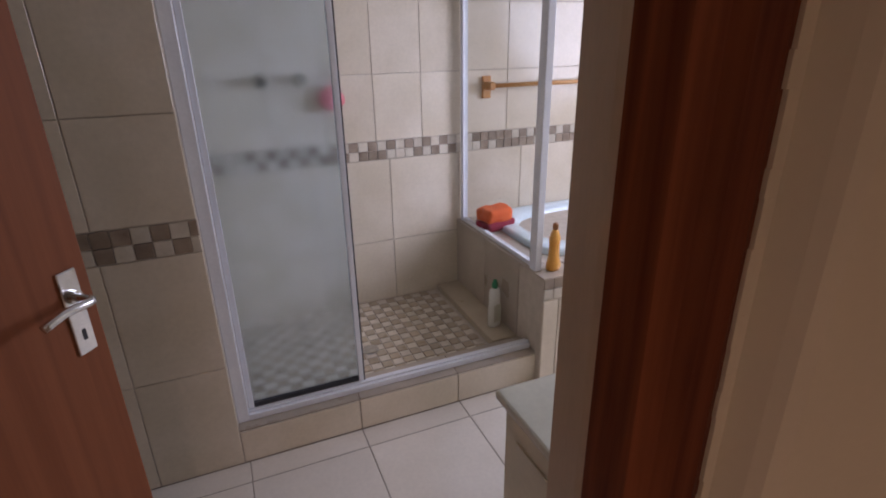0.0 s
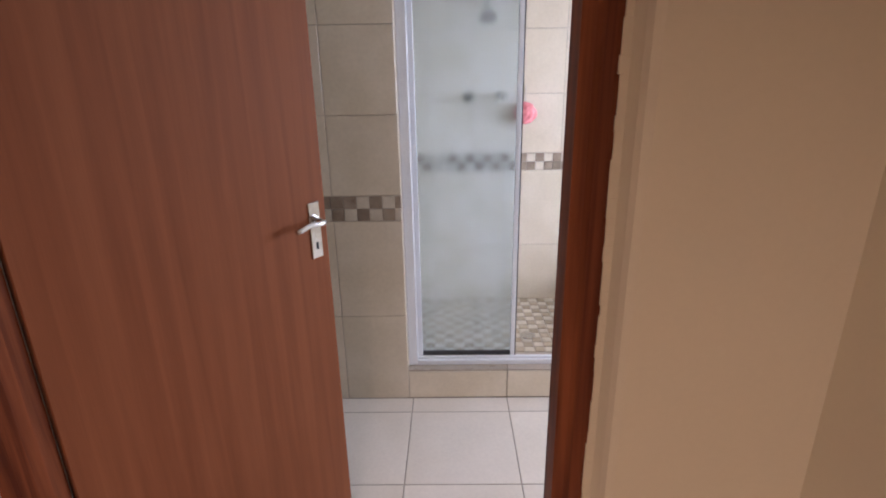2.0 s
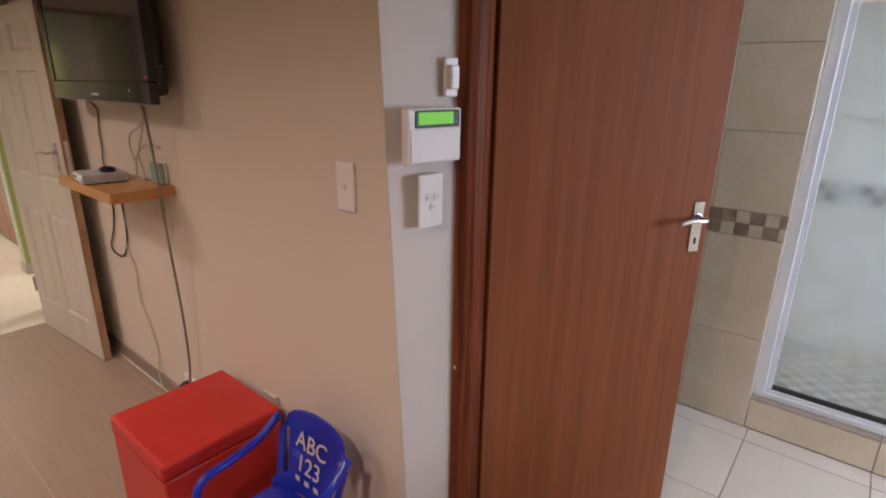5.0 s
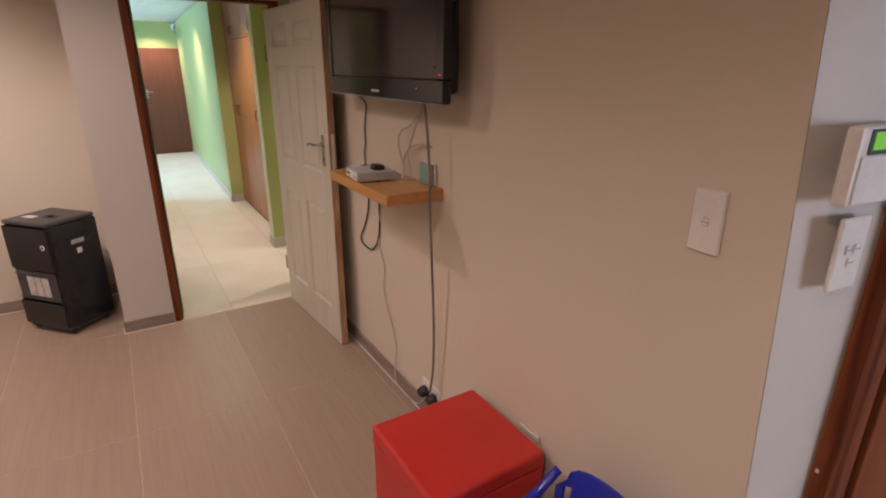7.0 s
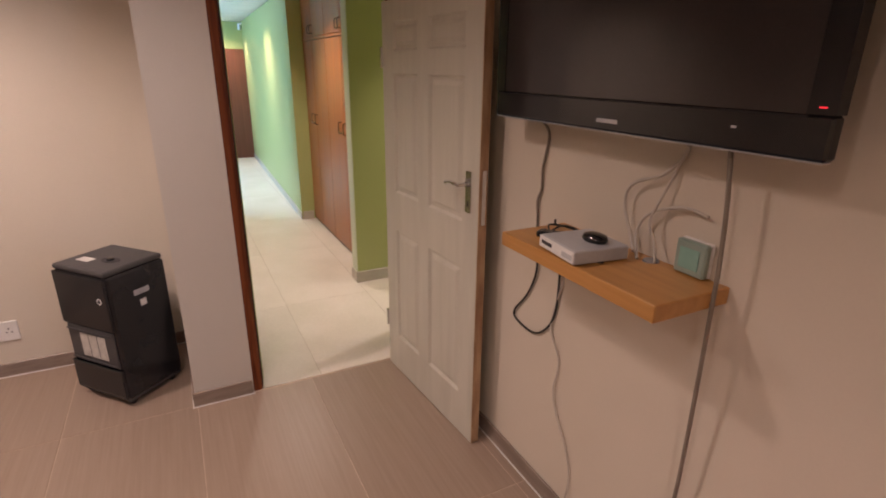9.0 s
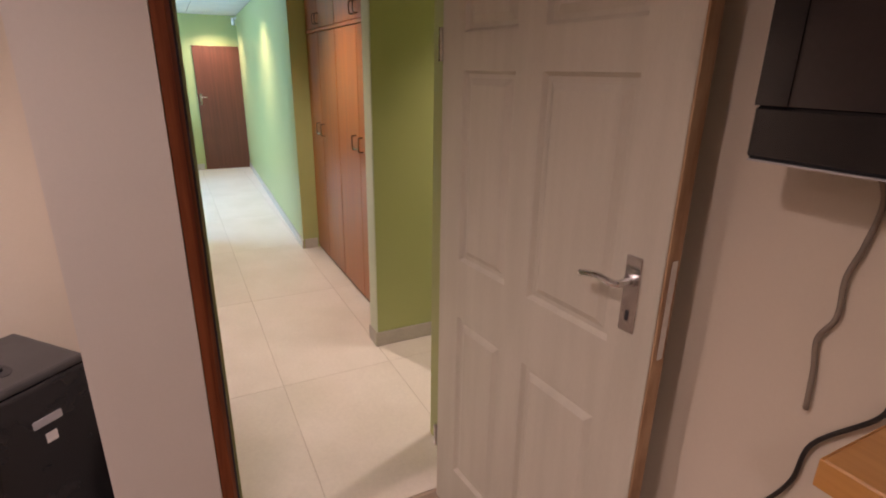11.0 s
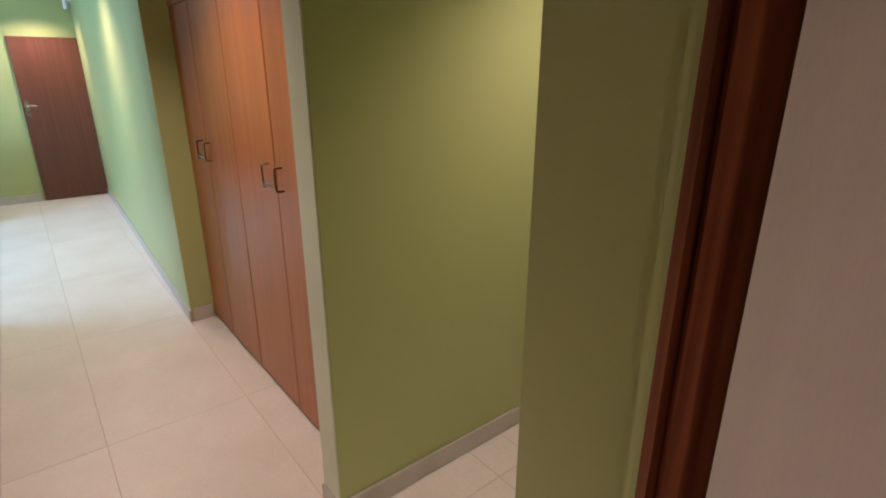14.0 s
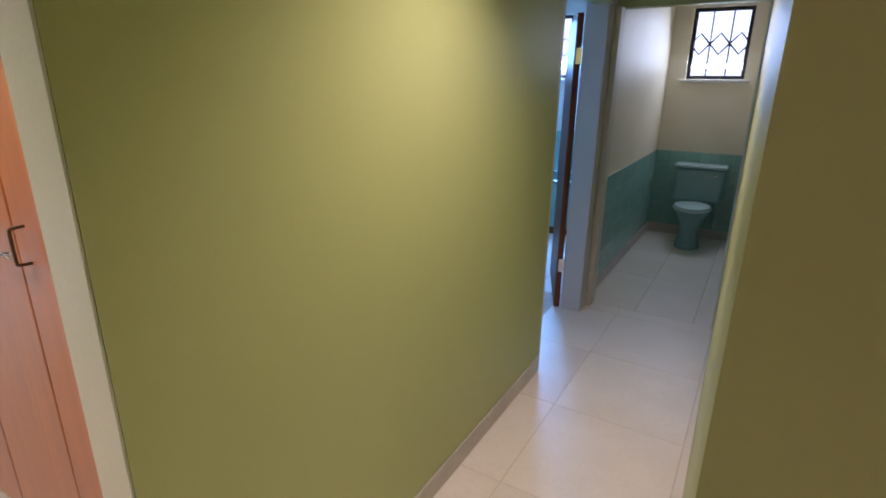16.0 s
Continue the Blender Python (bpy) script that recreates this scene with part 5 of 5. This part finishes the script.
part("seat", L([(0.150, 0.402), (0.192, 0.402), (0.196, 0.414), (0.188, 0.422), (0.160, 0.422)], 0, -0.42, 28, 0.92, 1.2), M_TEALLID, wc, smooth=True)
part("seat_lid", L([(0.002, 0.424), (0.186, 0.424), (0.188, 0.434), (0.17, 0.442), (0.002, 0.445)], 0, -0.42, 28, 0.92, 1.18), M_TEALLID, wc, "pale plastic seat lid", smooth=True)
part("flush_lever", T(smooth_path([(0.17, -0.186, 0.72), (0.17, -0.21, 0.72), (0.13, -0.215, 0.705)], 4), 0.007, 8), M_CHROME, wc, "chrome flush lever")
part("pipe", T(smooth_path([(0.19, -0.02, 0.42), (0.20, -0.03, 0.2), (0.20, -0.01, 0.12)], 4), 0.009, 8), M_CHROME, wc)
holder = thing("paper_holder", pose(-4.345, 5.95, 1.20, 0, 0, -90), "small chrome roll holder on the toilet wall", "holder")
part("mount", T([(0, 0, 0), (0, -0.02, 0)], 0.022, 14), M_CHROME, holder)
part("arm", T([(0, -0.02, 0), (0, -0.06, 0), (-0.10, -0.06, 0)], 0.008, 8), M_CHROME, holder)


def barred_window(x0, x1, z0, z1, y, number):
    w = thing(f"window_{number}", pose(x0, y, z0), "small dark steel window with zigzag burglar bars", "window", kind="structure")
    ww, hh = x1 - x0, z1 - z0
    bm = bmesh.new()
    for a in ((0, 0.035, 0, 0.035, 0.07, hh), (ww - 0.035, 0.035, 0, ww, 0.07, hh), (0.035, 0.036, 0, ww - 0.035, 0.069, 0.035), (0.035, 0.036, hh - 0.035, ww - 0.035, 0.069, hh)):
        box(bm, *a)
    part("window_frame", bm, M_IRON, w)
    part("window_sill", B(-0.05, -0.04, -0.035, ww + 0.05, 0.10, -0.002, bevel=0.004), M_WHITEWALL, w)
    for k in (1, 2):
        x = ww * k / 3
        part("bar", T([(x, 0.03, 0.03), (x, 0.03, hh - 0.03)], 0.0075, 6), M_IRON, w)
    for k in range(3):
        xa, xb = ww * k / 3, ww * (k + 1) / 3
        mid = (xa + xb) / 2
        for s in (1, -1):
            part("zigzag_bar", T([(xa, 0.022, hh * 0.5), (mid, 0.022, hh * 0.5 + s * 0.10), (xb, 0.022, hh * 0.5)], 0.009, 6), M_IRON, w)
    gp = part("pane", B(0.035, 0.05, 0.035, ww - 0.035, 0.054, hh - 0.035), M_CLEAR, w)
    gp.visible_shadow = False
    return w


barred_window(WX0, WX1, WZ0, WZ1, WALL_T + 0.02, 1)
barred_window(bx0, bx1, 1.66, 2.34, WALL_T + 0.02, 2)
solid("backdrop_outdoors", B(-7.6, 6.9, 1.0, -3.9, 6.92, 3.2), M_SKYGLOW, "bright hazy daylight outside the small windows", "backdrop")

lay(bpy.data.objects["wall_blue_bathroom_back"], facing(-8.05, WALL_T, 0, "-y"), lines(0, 2.62, 0.152, 0), lines(0.0, 1.06, 0.152, 1.06), 0.002, 0.006, lambda i, j: M_TEAL if i > 5 else None)
tub2 = thing("blue_bath_tub", pose(-6.75, 5.78, 0), "turquoise panelled bath under the small window", "bath")
part("side_panel", B(-0.85, -0.36, 0.08, 0.85, -0.33, 0.56, bevel=0.006), M_TEAL, tub2)
part("plinth", B(-0.85, -0.345, 0.0, 0.85, -0.30, 0.079), M_FRAME, tub2)
bm = bmesh.new()
box(bm, -0.86, -0.38, 0.561, 0.86, -0.29, 0.60, bevel=0.012, seg=2)
box(bm, -0.86, 0.31, 0.561, 0.86, 0.40, 0.60, bevel=0.012, seg=2)
box(bm, -0.86, -0.289, 0.561, -0.77, 0.309, 0.60, bevel=0.012, seg=2)
box(bm, 0.77, -0.289, 0.561, 0.86, 0.309, 0.60, bevel=0.012, seg=2)
part("rim", bm, M_TEALCER, tub2)
part("basin", B(-0.77, -0.29, 0.2, 0.77, 0.31, 0.24), M_TEALCER, tub2)
part("end_panel", B(0.83, -0.329, 0.0, 0.85, 0.39, 0.56), M_TEAL, tub2)
part("tap", T(smooth_path([(0.80, -0.05, 0.60), (0.80, -0.05, 0.68), (0.74, -0.05, 0.70), (0.70, -0.05, 0.67)], 5), 0.012, 10), M_CHROME, tub2)
blue_door = thing("door_blue_bathroom", pose(-5.392, 3.53, 0.006, 0, 0, 112), "dark brown wooden door standing open into the blue bathroom", "door", kind="structure")
part("leaf", B(0.0, 0.004, 0, 0.80, 0.044, 2.03, bevel=0.002), M_FRAME, blue_door)
for z in (0.28, 1.72):
    part("hinge", B(-0.006, -0.002, z, -0.0005, 0.036, z + 0.10, bevel=0.001), M_CHROME, blue_door, "silver butt hinge")
